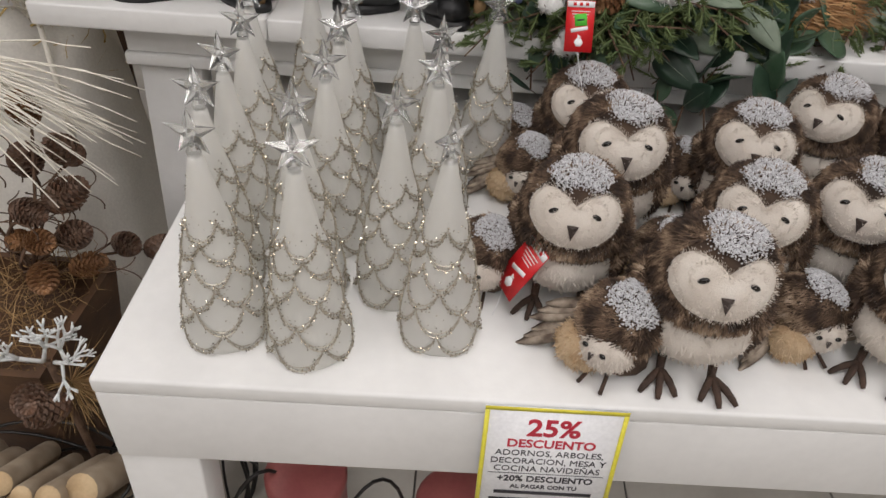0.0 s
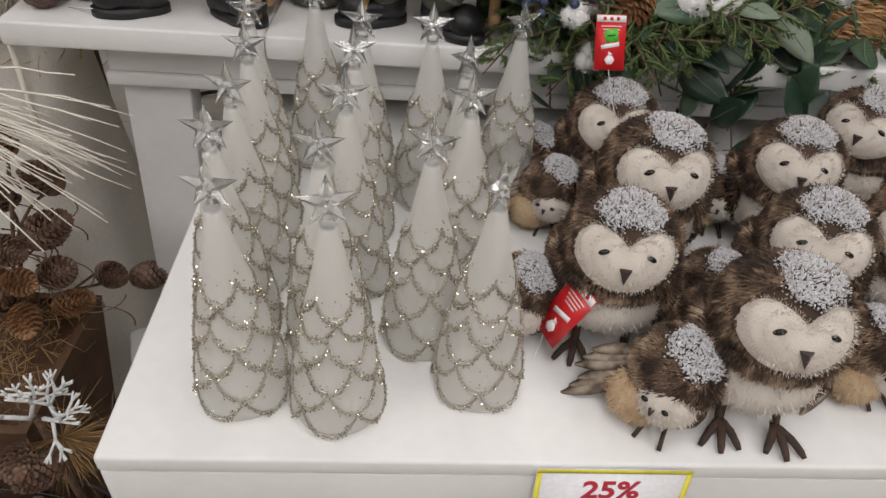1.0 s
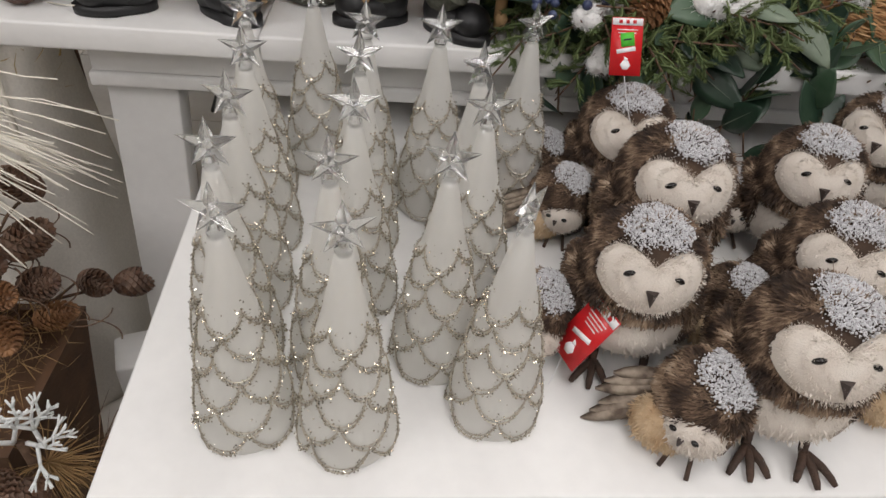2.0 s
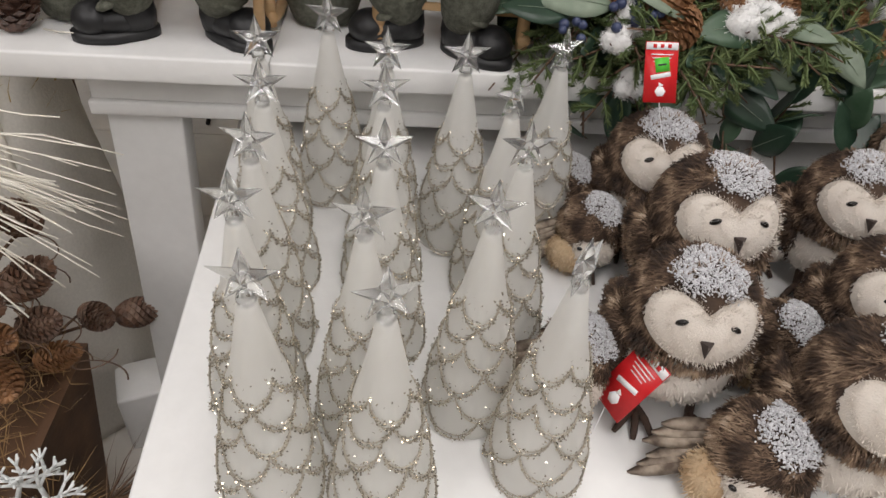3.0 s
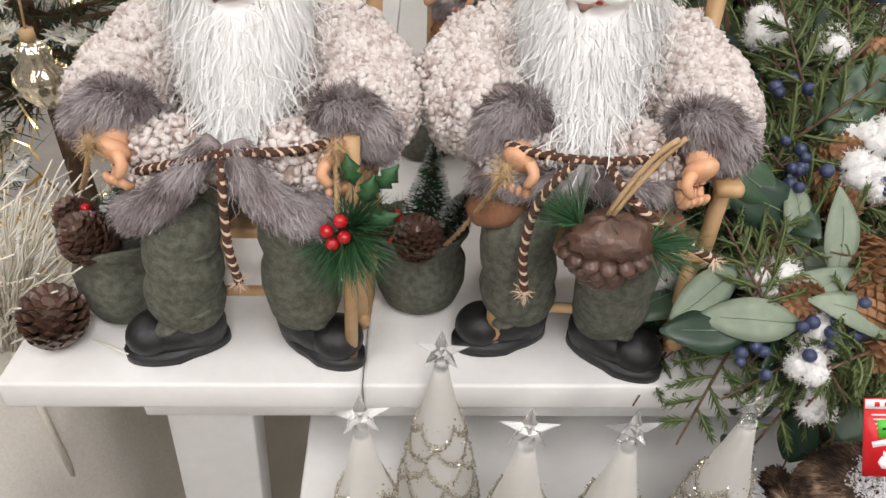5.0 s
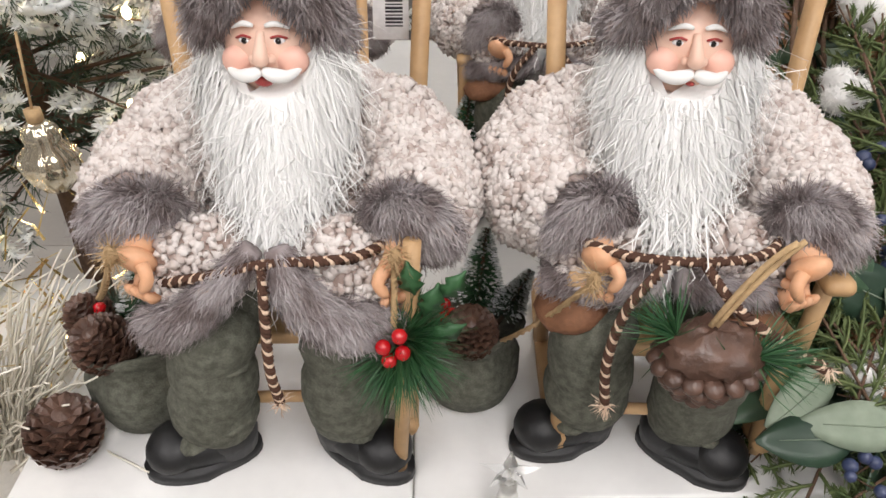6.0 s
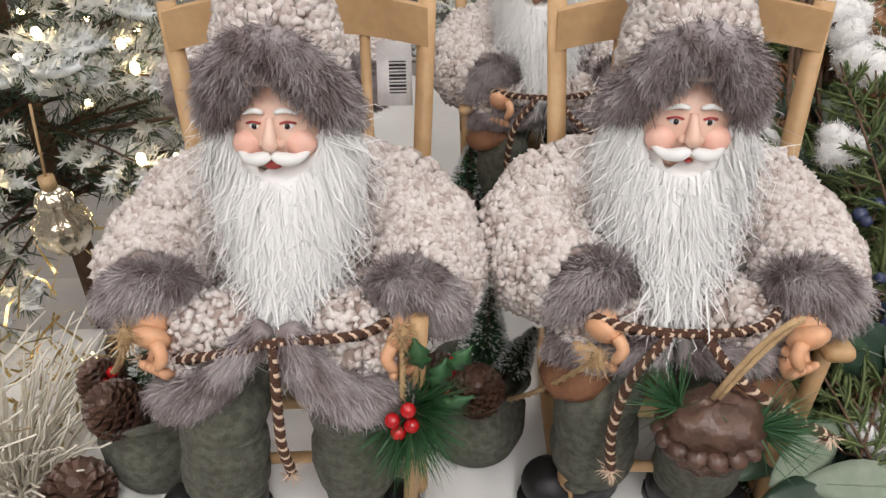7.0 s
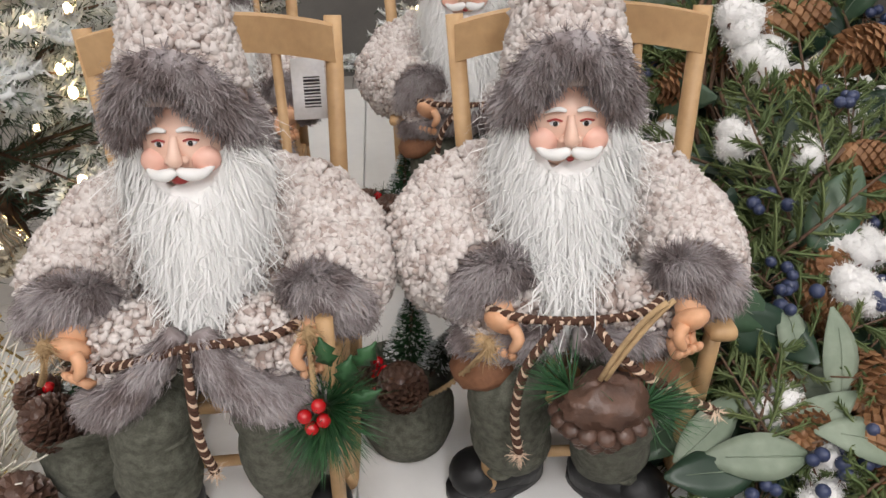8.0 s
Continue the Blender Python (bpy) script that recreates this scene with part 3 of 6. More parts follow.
def big_owl(variant):
    o = thing("plush_owl", "brown mottled plush owl with a cream heart face and snowy crown", "toy owl", group="plush owls on the low table")
    hd, hr = pose(0, 0.004, 0.122, -30, 0, 0), (0.0605, 0.057, 0.055)
    bd, br = pose(0, 0.006, 0.060), (0.060, 0.058, 0.046)
    b = Build()
    b.ball(bd, br, CREAM, 22, 14, 0.04, 3)
    b.fur(bd, br, 2600, 0.007, 0.0012, CREAM, lay=0.7)
    part("body", b, o, "cream plush belly")
    b = Build()
    b.ball(hd, [r * 0.97 for r in hr], OWLDARK, 24, 16)
    free = lambda u: ~((u[:, 1] < -0.3) & ((u[:, 0] / 0.80) ** 2 + ((u[:, 2] + 0.04) / 0.66) ** 2 < 1))
    b.fur(hd, hr, 15000, 0.0098, 0.0014, OWLFUR, comb=(0.15 * variant, 0.35, -1), lay=0.90, jit=0.12, bend=0.12, mask=free)
    b.fur(hd, hr, 1500, 0.011, 0.0008, OWLFUR, comb=(0, 0.35, -1), lay=0.80, jit=0.22, bend=0.2, mask=free)
    ruff = pose(0, 0.004, 0.096)
    b.fur(ruff, (0.0615, 0.060, 0.026), 5000, 0.0095, 0.0014, OWLFUR, lay=0.88, jit=0.13, bend=0.12, mask=lambda u: u[:, 2] > -0.7)
    part("head", b, o, "mottled brown fur head")
    for s in (-1, 1):
        b = Build()
        wm = pose(s * 0.052, 0.022, 0.064, 12, s * 10, 0)
        b.ball(wm, (0.016, 0.046, 0.042), OWLDARK, 14, 10)
        b.fur(wm, (0.018, 0.048, 0.044), 3400, 0.0105, 0.0014, OWLFUR, comb=(0, 0.7, -0.7), lay=0.88, jit=0.14, bend=0.12)
        part("wing", b, o, "mottled brown fur wing")
    b = Build()
    b.fur(pose(0, 0.040, 0.062), (0.055, 0.032, 0.046), 3600, 0.010, 0.0013, OWLFUR, comb=(0, 0.5, -0.8), lay=0.82, jit=0.2, mask=lambda u: u[:, 1] > -0.1)
    b.ball(pose(0, 0.040, 0.062), (0.053, 0.030, 0.044), OWLDARK, 14, 10)
    part("back_fur", b, o)
    b = Build()
    fm = hd @ pose(0, 0, -0.009)
    heart(b, fm, hr, CREAM, 0.0505, 0.0345, 0.0060)
    part("face", b, o, "cream heart-shaped plush face")
    part("snow_cap", snow_cap(hr, pose(0, 0.002, 0.122, 6, 0, variant * 40), (0.0, -0.10, 0.99), 0.885, 44000), o, "white glittering snow")
    for s in (-1, 1):
        b = Build()
        b.ball(fm @ pose(s * 0.0225, -0.0585, 0.004, 0, s * 20, s * 22), (0.0058, 0.0028, 0.0029), BLACK, 10, 6)
        part("eye", b, o, "small black eye")
    b = Build()
    b.add(move(np.array([(-0.0062, 0, 0.004), (0.0062, 0, 0.004), (0, -0.0055, 0.0015), (0, -0.001, -0.0115), (0, 0.003, 0.006)]), fm @ pose(0, -0.0625, -0.0125)), [(0, 3, 2), (2, 3, 1), (0, 2, 4), (2, 1, 4), (0, 4, 1, 3)], BEAK)
    part("beak", b, o, "small dark beak", smooth=False)
    for s in (-1, 1):
        b = Build()
        fx = s * 0.026
        b.tube([(fx, -0.022, 0.026), (fx, -0.030, 0.010), (fx, -0.034, 0.006)], [0.005, 0.0045, 0.004], TOE, 7)
        for k in (-1, 0, 1):
            b.tube(arc((fx, -0.032, 0.0085), (fx + k * 0.018 + s * 0.004, -0.068 + abs(k) * 0.006, 0.0040), -0.004, 7), [0.0040, 0.0042, 0.0038, 0.0042, 0.0036, 0.0036, 0.0024], TOE, 7)
        part("foot", b, o, "dark brown wired foot")
    return o


def small_owl():
    o = thing("small_plush_owl", "small brown plush owlet with feather tail and snowy back", "toy owl", group="small owlets beside the owls")
    body, br = pose(0, 0, 0.052, 0, 0, 0), (0.040, 0.044, 0.038)
    b = Build()
    b.ball(body, br, OWLDARK, 18, 12)
    b.fur(body, br, 8000, 0.0088, 0.0012, OWLFUR, comb=(-0.6, 0.2, -0.5), lay=0.88, jit=0.14, bend=0.12)
    b.ball(pose(0.01, 0.0, 0.016), (0.028, 0.03, 0.016), OWLDARK, 12, 8)
    part("body", b, o, "mottled brown fur body")
    b = Build()
    b.ball(pose(-0.020, -0.026, 0.026), (0.027, 0.024, 0.024), TAN, 16, 10)
    b.fur(pose(-0.020, -0.026, 0.026), (0.027, 0.024, 0.024), 1600, 0.006, 0.0012, TAN)
    part("belly", b, o, "tan plush belly")
    fm, fr = pose(0.004, -0.028, 0.042, -14, 0, -12), (0.027, 0.026, 0.022)
    b = Build()
    b.ball(fm, fr, CREAM, 16, 10)
    b.fur(fm, fr, 1600, 0.005, 0.001, CREAM)
    part("face", b, o, "cream plush face")
    for s in (-1, 1):
        b = Build()
        b.ball(fm @ pose(s * 0.010, -0.0245, 0.004), (0.0035, 0.002, 0.0025), BLACK, 8, 6)
        part("eye", b, o, "small black eye")
    b = Build()
    b.lathe([(0.003, 0), (0.0008, -0.007)], BEAK, fm @ pose(0, -0.027, 0.001), 7)
    part("beak", b, o, "small dark beak")
    part("snow_cap", snow_cap(br, body, (0.30, -0.10, 0.95), 0.83, 22000), o, "white glittering snow")
    for k in range(6):
        b = Build()
        p0 = np.array((-0.030, 0.004 - k * 0.004, 0.052 - k * 0.004))
        tip = p0 + np.array((-0.045 - 0.004 * (k % 3), -0.012 - 0.003 * k, -0.018 - 0.003 * k))
        t = np.linspace(0, 1, 6)[:, None]
        line = p0 + (tip - p0) * t
        w = (np.sin(np.clip(t, 0.04, 0.98) * np.pi) ** 0.6) * 0.0075
        nrm = np.array((0.1, -0.5, 0.85))
        sd = np.cross((tip - p0) / np.linalg.norm(tip - p0), nrm)
        b.grid(np.stack([line - sd * w, line + nrm * 0.0016, line + sd * w, line - nrm * 0.0006], 1), FEATHER, True, True)
        part("tail_feather", b, o, "brown and cream feather")
    b = Build()
    for s in (-1, 1):
        b.tube([(0.004 + s * 0.008, -0.03, 0.012), (0.004 + s * 0.012, -0.05, 0.003)], 0.0022, TOE, 5)
    part("foot_wire", b, o)
    return o


OWLS = [("A", 0.204, 0.768, 1.0, -8), ("B", 0.236, 0.638, 1.10, -2), ("C", 0.162, 0.509, 1.02, -10), ("D", 0.297, 0.408, 1.05, -6), ("E", 0.408, 0.693, 1.0, -16),
        ("F", 0.524, 0.802, 1.0, -40), ("G", 0.367, 0.540, 1.0, -22), ("I", 0.487, 0.566, 1.0, -30), ("H", 0.505, 0.435, 1.0, -34), ("K", 0.63, 0.60, 1.0, -34), ("J", 0.66, 0.77, 1.0, -30)]
owls = [big_owl(0), big_owl(1)]
for i, (nm, bx, by, sc, rz) in enumerate(OWLS):
    a = radians(rz)
    m = pose(bx - 0.062 * math.sin(a) * sc, by + 0.062 * math.cos(a) * sc, LOW + 0.0005, 0, 0, rz) @ Matrix.Scale(sc, 4)
    if i < 2:
        owls[i].matrix_basis = m
    else:
        owls[i % 2].scale = (1, 1, 1)
        copy_thing(owls[i % 2], m)
for k in range(2):
    owls[k].scale = (OWLS[k][3],) * 3
SMALL = [(0.080, 0.575, -20, 1.0), (0.135, 0.780, -15, 1.0), (0.440, 0.515, 10, 1.0), (0.222, 0.462, -35, 1.12), (0.362, 0.80, -10, 1.0), (0.118, 0.865, -10, 1.0), (0.300, 0.600, -30, 1.0), (0.58, 0.52, -25, 1.0)]
owlet = small_owl()
for i, (x, y, rz, sc) in enumerate(SMALL):
    m = pose(x, y, LOW + 0.0005, 0, 0, rz) @ Matrix.Scale(sc, 4)
    if i == 0:
        owlet.matrix_basis = m
    else:
        copy_thing(owlet, m)

# ---- bearded winter figures in rocking chairs ----
def winter_doll(feet, smile):
    b = Build()
    # trousers: thigh and shin of each side in soft felt
    for s in (-1, 1):
        fx, fy = feet[0 if s < 0 else 1]
        k = abs(fx) / 0.056
        hip, knee, ank = np.array((s * 0.045, -0.005, 0.180)), np.array((s * 0.052, -0.078, 0.172)), np.array((fx, fy, 0.045))
        b.tube(arc(hip, knee, -0.012, 8), [0.042, 0.043, 0.043, 0.042, 0.041, 0.039, 0.036, 0.029], FELT, 18)
        sh = arc(knee + np.array((0, -0.004, 0.022)), ank, 0.010, 14, (0, -1, 0))
        sh[:, 0] += 0.003 * np.sin(np.arange(14) * 1.3 + s)
        b.tube(sh, [0.024, 0.032, 0.035, 0.034, 0.0325, 0.034, 0.0355, 0.035, 0.0345, 0.0365, 0.0375, 0.036, 0.031, 0.026], FELT, 20)
        for j in range(5):
            z = 0.055 + j * 0.024 + 0.004 * s
            b.ball(pose(s * 0.052 + (fx - s * 0.052) * (0.172 - z) / 0.127 + 0.014 * math.sin(j * 2.1 + s), -0.094 + (fy + 0.070) * (0.172 - z) / 0.127, z, 0, 30 * math.sin(j + s), 0), (0.019, 0.020, 0.007), FELT, 12, 8)
        # boots turned outwards
        bm_ = pose(ank[0], ank[1], 0, 0, 0, s * 52 + (8 if s > 0 else -18))
        b.lathe([(0.024, 0.014), (0.026, 0.03), (0.023, 0.055)], BOOT, bm_ @ pose(0, 0.006, 0), 16)
        b.ball(bm_ @ pose(0, -0.018, 0.024), (0.0255, 0.050, 0.021), BOOT, 18, 12)
        b.ball(bm_ @ pose(0, -0.042, 0.026, 10), (0.027, 0.027, 0.022), BOOT, 18, 12)
        sole = np.array([(0.026 * math.sin(t) * (1.05 if math.cos(t) > 0 else 0.9), -0.020 - 0.053 * math.cos(t)) for t in np.linspace(0, 2 * math.pi, 24, endpoint=False)])
        b.grid(move(np.stack([np.column_stack([sole, np.full(24, z)]) for z in (0.0, 0.012)]), bm_), BOOT)
    # coat
    torso, tr = pose(0, 0.034, 0.250, -8), (0.092, 0.074, 0.092)
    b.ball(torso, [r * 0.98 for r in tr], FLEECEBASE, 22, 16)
    b.nubs(torso, tr, 4600, 0.0044, FLEECE)
    hemm, hr = pose(0, 0.010, 0.212), (0.098, 0.082, 0.040)
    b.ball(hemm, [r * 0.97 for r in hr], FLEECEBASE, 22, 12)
    b.nubs(hemm, hr, 1700, 0.0044, FLEECE, lambda u: u[:, 2] > -0.6)
    for s in (-1, 1):
        # coat panels over the thighs, edged with fur rolls that part under the belt
        if smile:
            fm, fr = pose(s * 0.056, -0.070, 0.226, 18, s * 14, s * -12), (0.043, 0.034, 0.036)
            b.ball(fm, [r * 0.97 for r in fr], FLEECEBASE, 16, 10)
            b.nubs(fm, fr, 900, 0.0044, FLEECE)
            if s < 0:
                hem = smooth_line([(-0.006, -0.100, 0.262), (-0.034, -0.112, 0.232), (-0.066, -0.108, 0.200), (-0.098, -0.088, 0.180)], 14)
                rad = np.interp(np.linspace(0, 1, 14), [0, 0.3, 0.7, 1], [0.009, 0.013, 0.017, 0.015])
            else:
                hem = smooth_line([(0.010, -0.100, 0.262), (0.022, -0.110, 0.230), (0.052, -0.113, 0.206), (0.088, -0.094, 0.198)], 14)
                rad = np.interp(np.linspace(0, 1, 14), [0, 0.3, 0.7, 1], [0.010, 0.017, 0.020, 0.017])
            b.fur_along(hem, rad, 10000, 0.013, 0.0008, FAUX, (s * 0.5, -0.4, -0.9), lay=0.80, jit=0.18, bend=0.2)
        else:
            fm, fr = pose(s * 0.050, -0.058, 0.236, 18, s * 14, s * -12), (0.043, 0.032, 0.030)
            b.ball(fm, [r * 0.97 for r in fr], FLEECEBASE, 16, 10)
            b.nubs(fm, fr, 800, 0.0044, FLEECE)
            hem = smooth_line([(s * 0.004, -0.094, 0.232), (s * 0.045, -0.094, 0.222), (s * 0.088, -0.074, 0.216)], 12)
            b.fur_along(hem, np.full(12, 0.012), 4600, 0.012, 0.0008, FAUX, (s * 0.6, -0.4, -0.8), lay=0.80, jit=0.18, bend=0.2)
            b.ball(pose(s * 0.068, -0.084, 0.194, 12, s * 16, s * 12), (0.030, 0.028, 0.014), PATCH, 18, 12, 0.10, 4, s)
        inner = s * -0.040 if not smile and s < 0 else 0.0
        # sleeves, full at the elbow and bent forwards
        arm = smooth_line([(s * 0.046, 0.034, 0.306), (s * 0.082, 0.030, 0.292), (s * 0.110, 0.004, 0.266), (s * 0.110 + inner * 0.4, -0.030, 0.258), (s * 0.103 + inner * 0.8, -0.056, 0.260)], 18)
        rad = np.interp(np.linspace(0, 1, 18), [0, 0.25, 0.55, 0.8, 1], [0.034, 0.040, 0.043, 0.042, 0.035]) * (1 + 0.05 * np.sin(np.arange(18) * 1.7 + s))
        b.fleece(arm, rad, 5600, 0.0044)
        cm, cr = pose(s * 0.103 + inner, -0.062, 0.260, 30, 0, s * -22), (0.036, 0.021, 0.033)
        b.ball(cm, [q * 0.9 for q in cr], FAUX, 16, 10)
        b.fur(cm, cr, 11000, 0.014, 0.0008, FAUX, comb=(s * 0.5, -0.4, -0.9), lay=0.76, jit=0.2, bend=0.2)
        # resin mitts: wrist, palm, four curled fingers and a thumb
        pm = pose(s * 0.094 + inner, -0.094, 0.246, 42, 0, s * 28)
        b.tube([(s * 0.098 + inner, -0.070, 0.256), (s * 0.095 + inner, -0.090, 0.248)], [0.013, 0.012], MITT, 10)
        b.ball(pm, (0.0145, 0.0095, 0.0170), MITT, 14, 10)
        for j in range(4):
            x0 = (j - 1.5) * 0.0066
            b.tube(move(smooth_line([(x0, -0.004, -0.012), (x0, -0.011, -0.021), (x0 - s * 0.003, -0.022, -0.019), (x0 - s * 0.004, -0.021, -0.008)], 9), pm), [0.0040, 0.0044, 0.0045, 0.0044, 0.0043, 0.0042, 0.0041, 0.0038, 0.0022], MITT, 8)
        b.tube(move(smooth_line([(-s * 0.012, -0.002, 0.006), (-s * 0.019, -0.010, 0.002), (-s * 0.014, -0.020, -0.004)], 7), pm), [0.0052, 0.0052, 0.0050, 0.0049, 0.0047, 0.0043, 0.0024], MITT, 8)
    # braided belt: dark cord with pale stitches, and its hanging ends
    if smile:
        runs = [([(0.104, -0.030, 0.250), (0.070, -0.098, 0.256), (0.004, -0.112, 0.256), (-0.050, -0.112, 0.242), (-0.112, -0.082, 0.212)], 150),
                ([(0.002, -0.113, 0.254), (0.004, -0.132, 0.220), (0.002, -0.134, 0.176), (0.004, -0.130, 0.140)], 110)]
    else:
        runs = [([(0.100, -0.030, 0.252), (0.060, -0.096, 0.258), (0.0, -0.108, 0.256), (-0.060, -0.096, 0.258), (-0.100, -0.030, 0.252)], 150),
                ([(-0.010, -0.110, 0.256), (-0.036, -0.126, 0.226), (-0.044, -0.130, 0.180), (-0.040, -0.132, 0.134)], 120),
                ([(0.016, -0.110, 0.256), (0.040, -0.128, 0.232), (0.080, -0.132, 0.204), (0.112, -0.134, 0.186)], 110)]
    for pts, n in runs:
        line = smooth_line(pts, n)
        turns = np.linalg.norm(np.diff(line, axis=0), axis=1).sum() / 0.0105 * 2 * math.pi
        for mt, ph in ((CORD, 0.0), (CORDDARK, 2.1), (CORDDARK, 4.2)):
            tw = np.linspace(0, turns, n) + ph
            b.tube(line + np.stack([0.0021 * np.cos(tw), 0.0015 * np.sin(tw), 0.0021 * np.sin(tw)], -1), 0.0022 if mt is CORDDARK else 0.0019, mt, 6)
        b.fur(pose(*line[-1]), (0.003, 0.003, 0.004), 60, 0.009, 0.001, CORD, lay=0.4)
    # head
    small = pose(0, 0.006, 0.374) @ Matrix.Scale(0.80, 4) @ pose(0, -0.016, -0.388)
    face = small @ pose(0, 0.016, 0.388, -6)
    b.ball(face, (0.045, 0.045, 0.052), SKIN, 28, 20)
    b.tube(move(smooth_line([(0, -0.0425, 0.016), (0, -0.0475, 0.006), (0, -0.052, -0.004), (0, -0.049, -0.010)], 9), face), [0.0028, 0.0032, 0.0037, 0.0043, 0.0050, 0.0058, 0.0061, 0.0052, 0.003], SKIN, 12)
    for s in (-1, 1):
        b.ball(face @ pose(s * 0.0075, -0.046, -0.0065), (0.0045, 0.005, 0.0042), SKIN, 10, 8)
        b.ball(face @ pose(s * 0.023, -0.0345, -0.010), (0.0155, 0.0115, 0.0135), BLUSH, 14, 10)
        b.ball(face @ pose(s * 0.0150, -0.0405, 0.0080, 0, 0, s * 14), (0.0054, 0.0030, 0.0027), CARDWHITE, 12, 8)
        b.ball(face @ pose(s * 0.0146, -0.0425, 0.0080), (0.0027, 0.0020, 0.0027), BLACK, 10, 6)
        b.tube(move(smooth_line([(s * 0.0085, -0.0432, 0.0108), (s * 0.015, -0.0438, 0.0128), (s * 0.022, -0.0392, 0.0100)], 7), face), 0.0009, LIP, 5)
        b.tube(move(smooth_line([(s * 0.005, -0.0452, 0.0212), (s * 0.014, -0.0442, 0.0228), (s * 0.025, -0.0388, 0.0180)], 8), face), [0.0012, 0.0018, 0.0021, 0.0021, 0.0019, 0.0016, 0.0012, 0.0006], BEARD, 8)
        b.tube(move(smooth_line([(s * 0.001, -0.0515, -0.0150), (s * 0.010, -0.0530, -0.0185), (s * 0.022, -0.0480, -0.0200), (s * 0.032, -0.0400, -0.0150)], 10), face), [0.0030, 0.0040, 0.0046, 0.0050, 0.0050, 0.0046, 0.0040, 0.0034, 0.0026, 0.0012], BEARD, 10)
    b.ball(face @ pose(0, -0.0475, -0.0255), (0.0085 if smile else 0.004, 0.005, 0.0045 if smile else 0.002), LIP, 12, 8)
    # beard: a full soft mass from the cheeks down, laid hair over it and thin loose ends
    def beard_at(a, h):
        """a: round the chin; h: 0 at the tip, 1 under the cheeks."""
        top = np.interp(np.abs(a), [0, 0.55, 1.0, 1.7], [0.343, 0.350, 0.388, 0.392])
        z = 0.246 + (top - 0.246) * h + 0.030 * (1 - h) * np.abs(np.sin(a * 0.8)) ** 2
        wide = np.interp(h, [0, 0.15, 0.4, 0.7, 1], [0.026, 0.043, 0.056, 0.056, 0.044])
        deep = np.interp(h, [0, 0.15, 0.4, 0.7, 1], [0.074, 0.076, 0.068, 0.056, 0.040])
        return np.stack([wide * np.sin(a), 0.006 - deep * np.cos(a) * (0.9 + 0.1 * np.cos(a * 3)), z], -1)
    aa, hh = np.meshgrid(np.linspace(-1.7, 1.7, 40), np.linspace(0, 1, 22))
    skin = beard_at(aa.ravel(), hh.ravel()).reshape(22, 40, 3)
    skin += 0.0016 * np.sin(aa * 23 + hh * 5)[..., None] * np.stack([np.sin(aa), -np.cos(aa), 0 * aa], -1)
    b.grid(np.concatenate([skin, skin[:, ::-1] * np.array((0.9, 0.9, 1)) + np.array((0, 0.012, 0))], 1), BEARD)

    def locks(n, low, high, lengths, width, lift, jit, bend, curl):
        a, h = rng.uniform(-1.65, 1.65, n), rng.uniform(low, high, n)
        p = beard_at(a, h)
        d = beard_at(a, h - 0.08) - p
        d /= np.linalg.norm(d, axis=1)[:, None]
        out = np.stack([np.sin(a), -np.cos(a), 0.25 * np.ones(n)], -1)
        lock = np.round(a * 8 + 0.6 * np.sin(h * 9))
        wave = np.stack([np.cos(a), np.sin(a), 0 * a], -1) * (0.22 * curl * np.sin(lock * 2.7 + h * 5))[:, None]
        b.strands(p + out * 0.0012, d + out * lift + wave + rng.normal(size=(n, 3)) * jit, rng.uniform(*lengths, n), width, BEARD, bend=bend, out=out)
    locks(5200, 0.30, 1.0, (0.020, 0.040), 0.0024, 0.03, 0.06, 0.05, 0.3)
    locks(1500, 0.30, 1.0, (0.018, 0.040), 0.0008, 0.22, 0.30, 0.28, 1.2)
    locks(1900, 0.02, 0.42, (0.030, 0.060), 0.0012, 0.14, 0.20, 0.22, 1.6)
    locks(600, 0.0, 0.26, (0.040, 0.080), 0.0011, 0.08, 0.24, 0.24, 1.5)
    # hat: a deep fur band that comes down round the face, then a nubby cone that leans back
    band = small @ pose(0, 0.034, 0.440, -24)
    t = np.linspace(0, 2 * np.pi, 41)
    ring = np.stack([0.054 * np.cos(t), 0.056 * np.sin(t), -0.052 * np.cos(t) ** 2 + 0.006], -1)
    rad = 0.0215 + 0.0015 * np.sin(t * 5)
    b.tube(move(ring, band), rad * 0.8 * 0.92, FAUX, 14)
    p, nr, tg = around(move(ring, band), rad * 0.8, 15000)
    away = p - np.array(band.translation)
    away /= np.linalg.norm(away, axis=1)[:, None]
    b.strands(p - nr * 0.002, nr * 0.30 + away * 0.30 + np.array((0, -0.10, -0.45)) + rng.normal(size=p.shape) * 0.17, rng.uniform(0.007, 0.014, len(p)), 0.0008, FAUX, bend=0.2, out=nr)
    cone = band @ pose(0, 0, -0.006)
    prof = [(0.062, -0.02), (0.061, 0.0), (0.055, 0.03), (0.046, 0.07), (0.035, 0.105), (0.022, 0.14), (0.010, 0.165), (0.002, 0.175)]
    b.lathe([(r * 0.98, z) for r, z in prof], FLEECEBASE, cone, 24)
    n = 2600
    z, t = 0.172 * (1 - np.sqrt(rng.uniform(0, 1, n))), rng.uniform(0, 2 * np.pi, n)
    r = np.interp(z, [q[1] for q in prof], [q[0] for q in prof])
    b.nubs_at(move(np.stack([r * np.cos(t), r * np.sin(t), z], -1), cone), 0.0048, FLEECE)
    return b


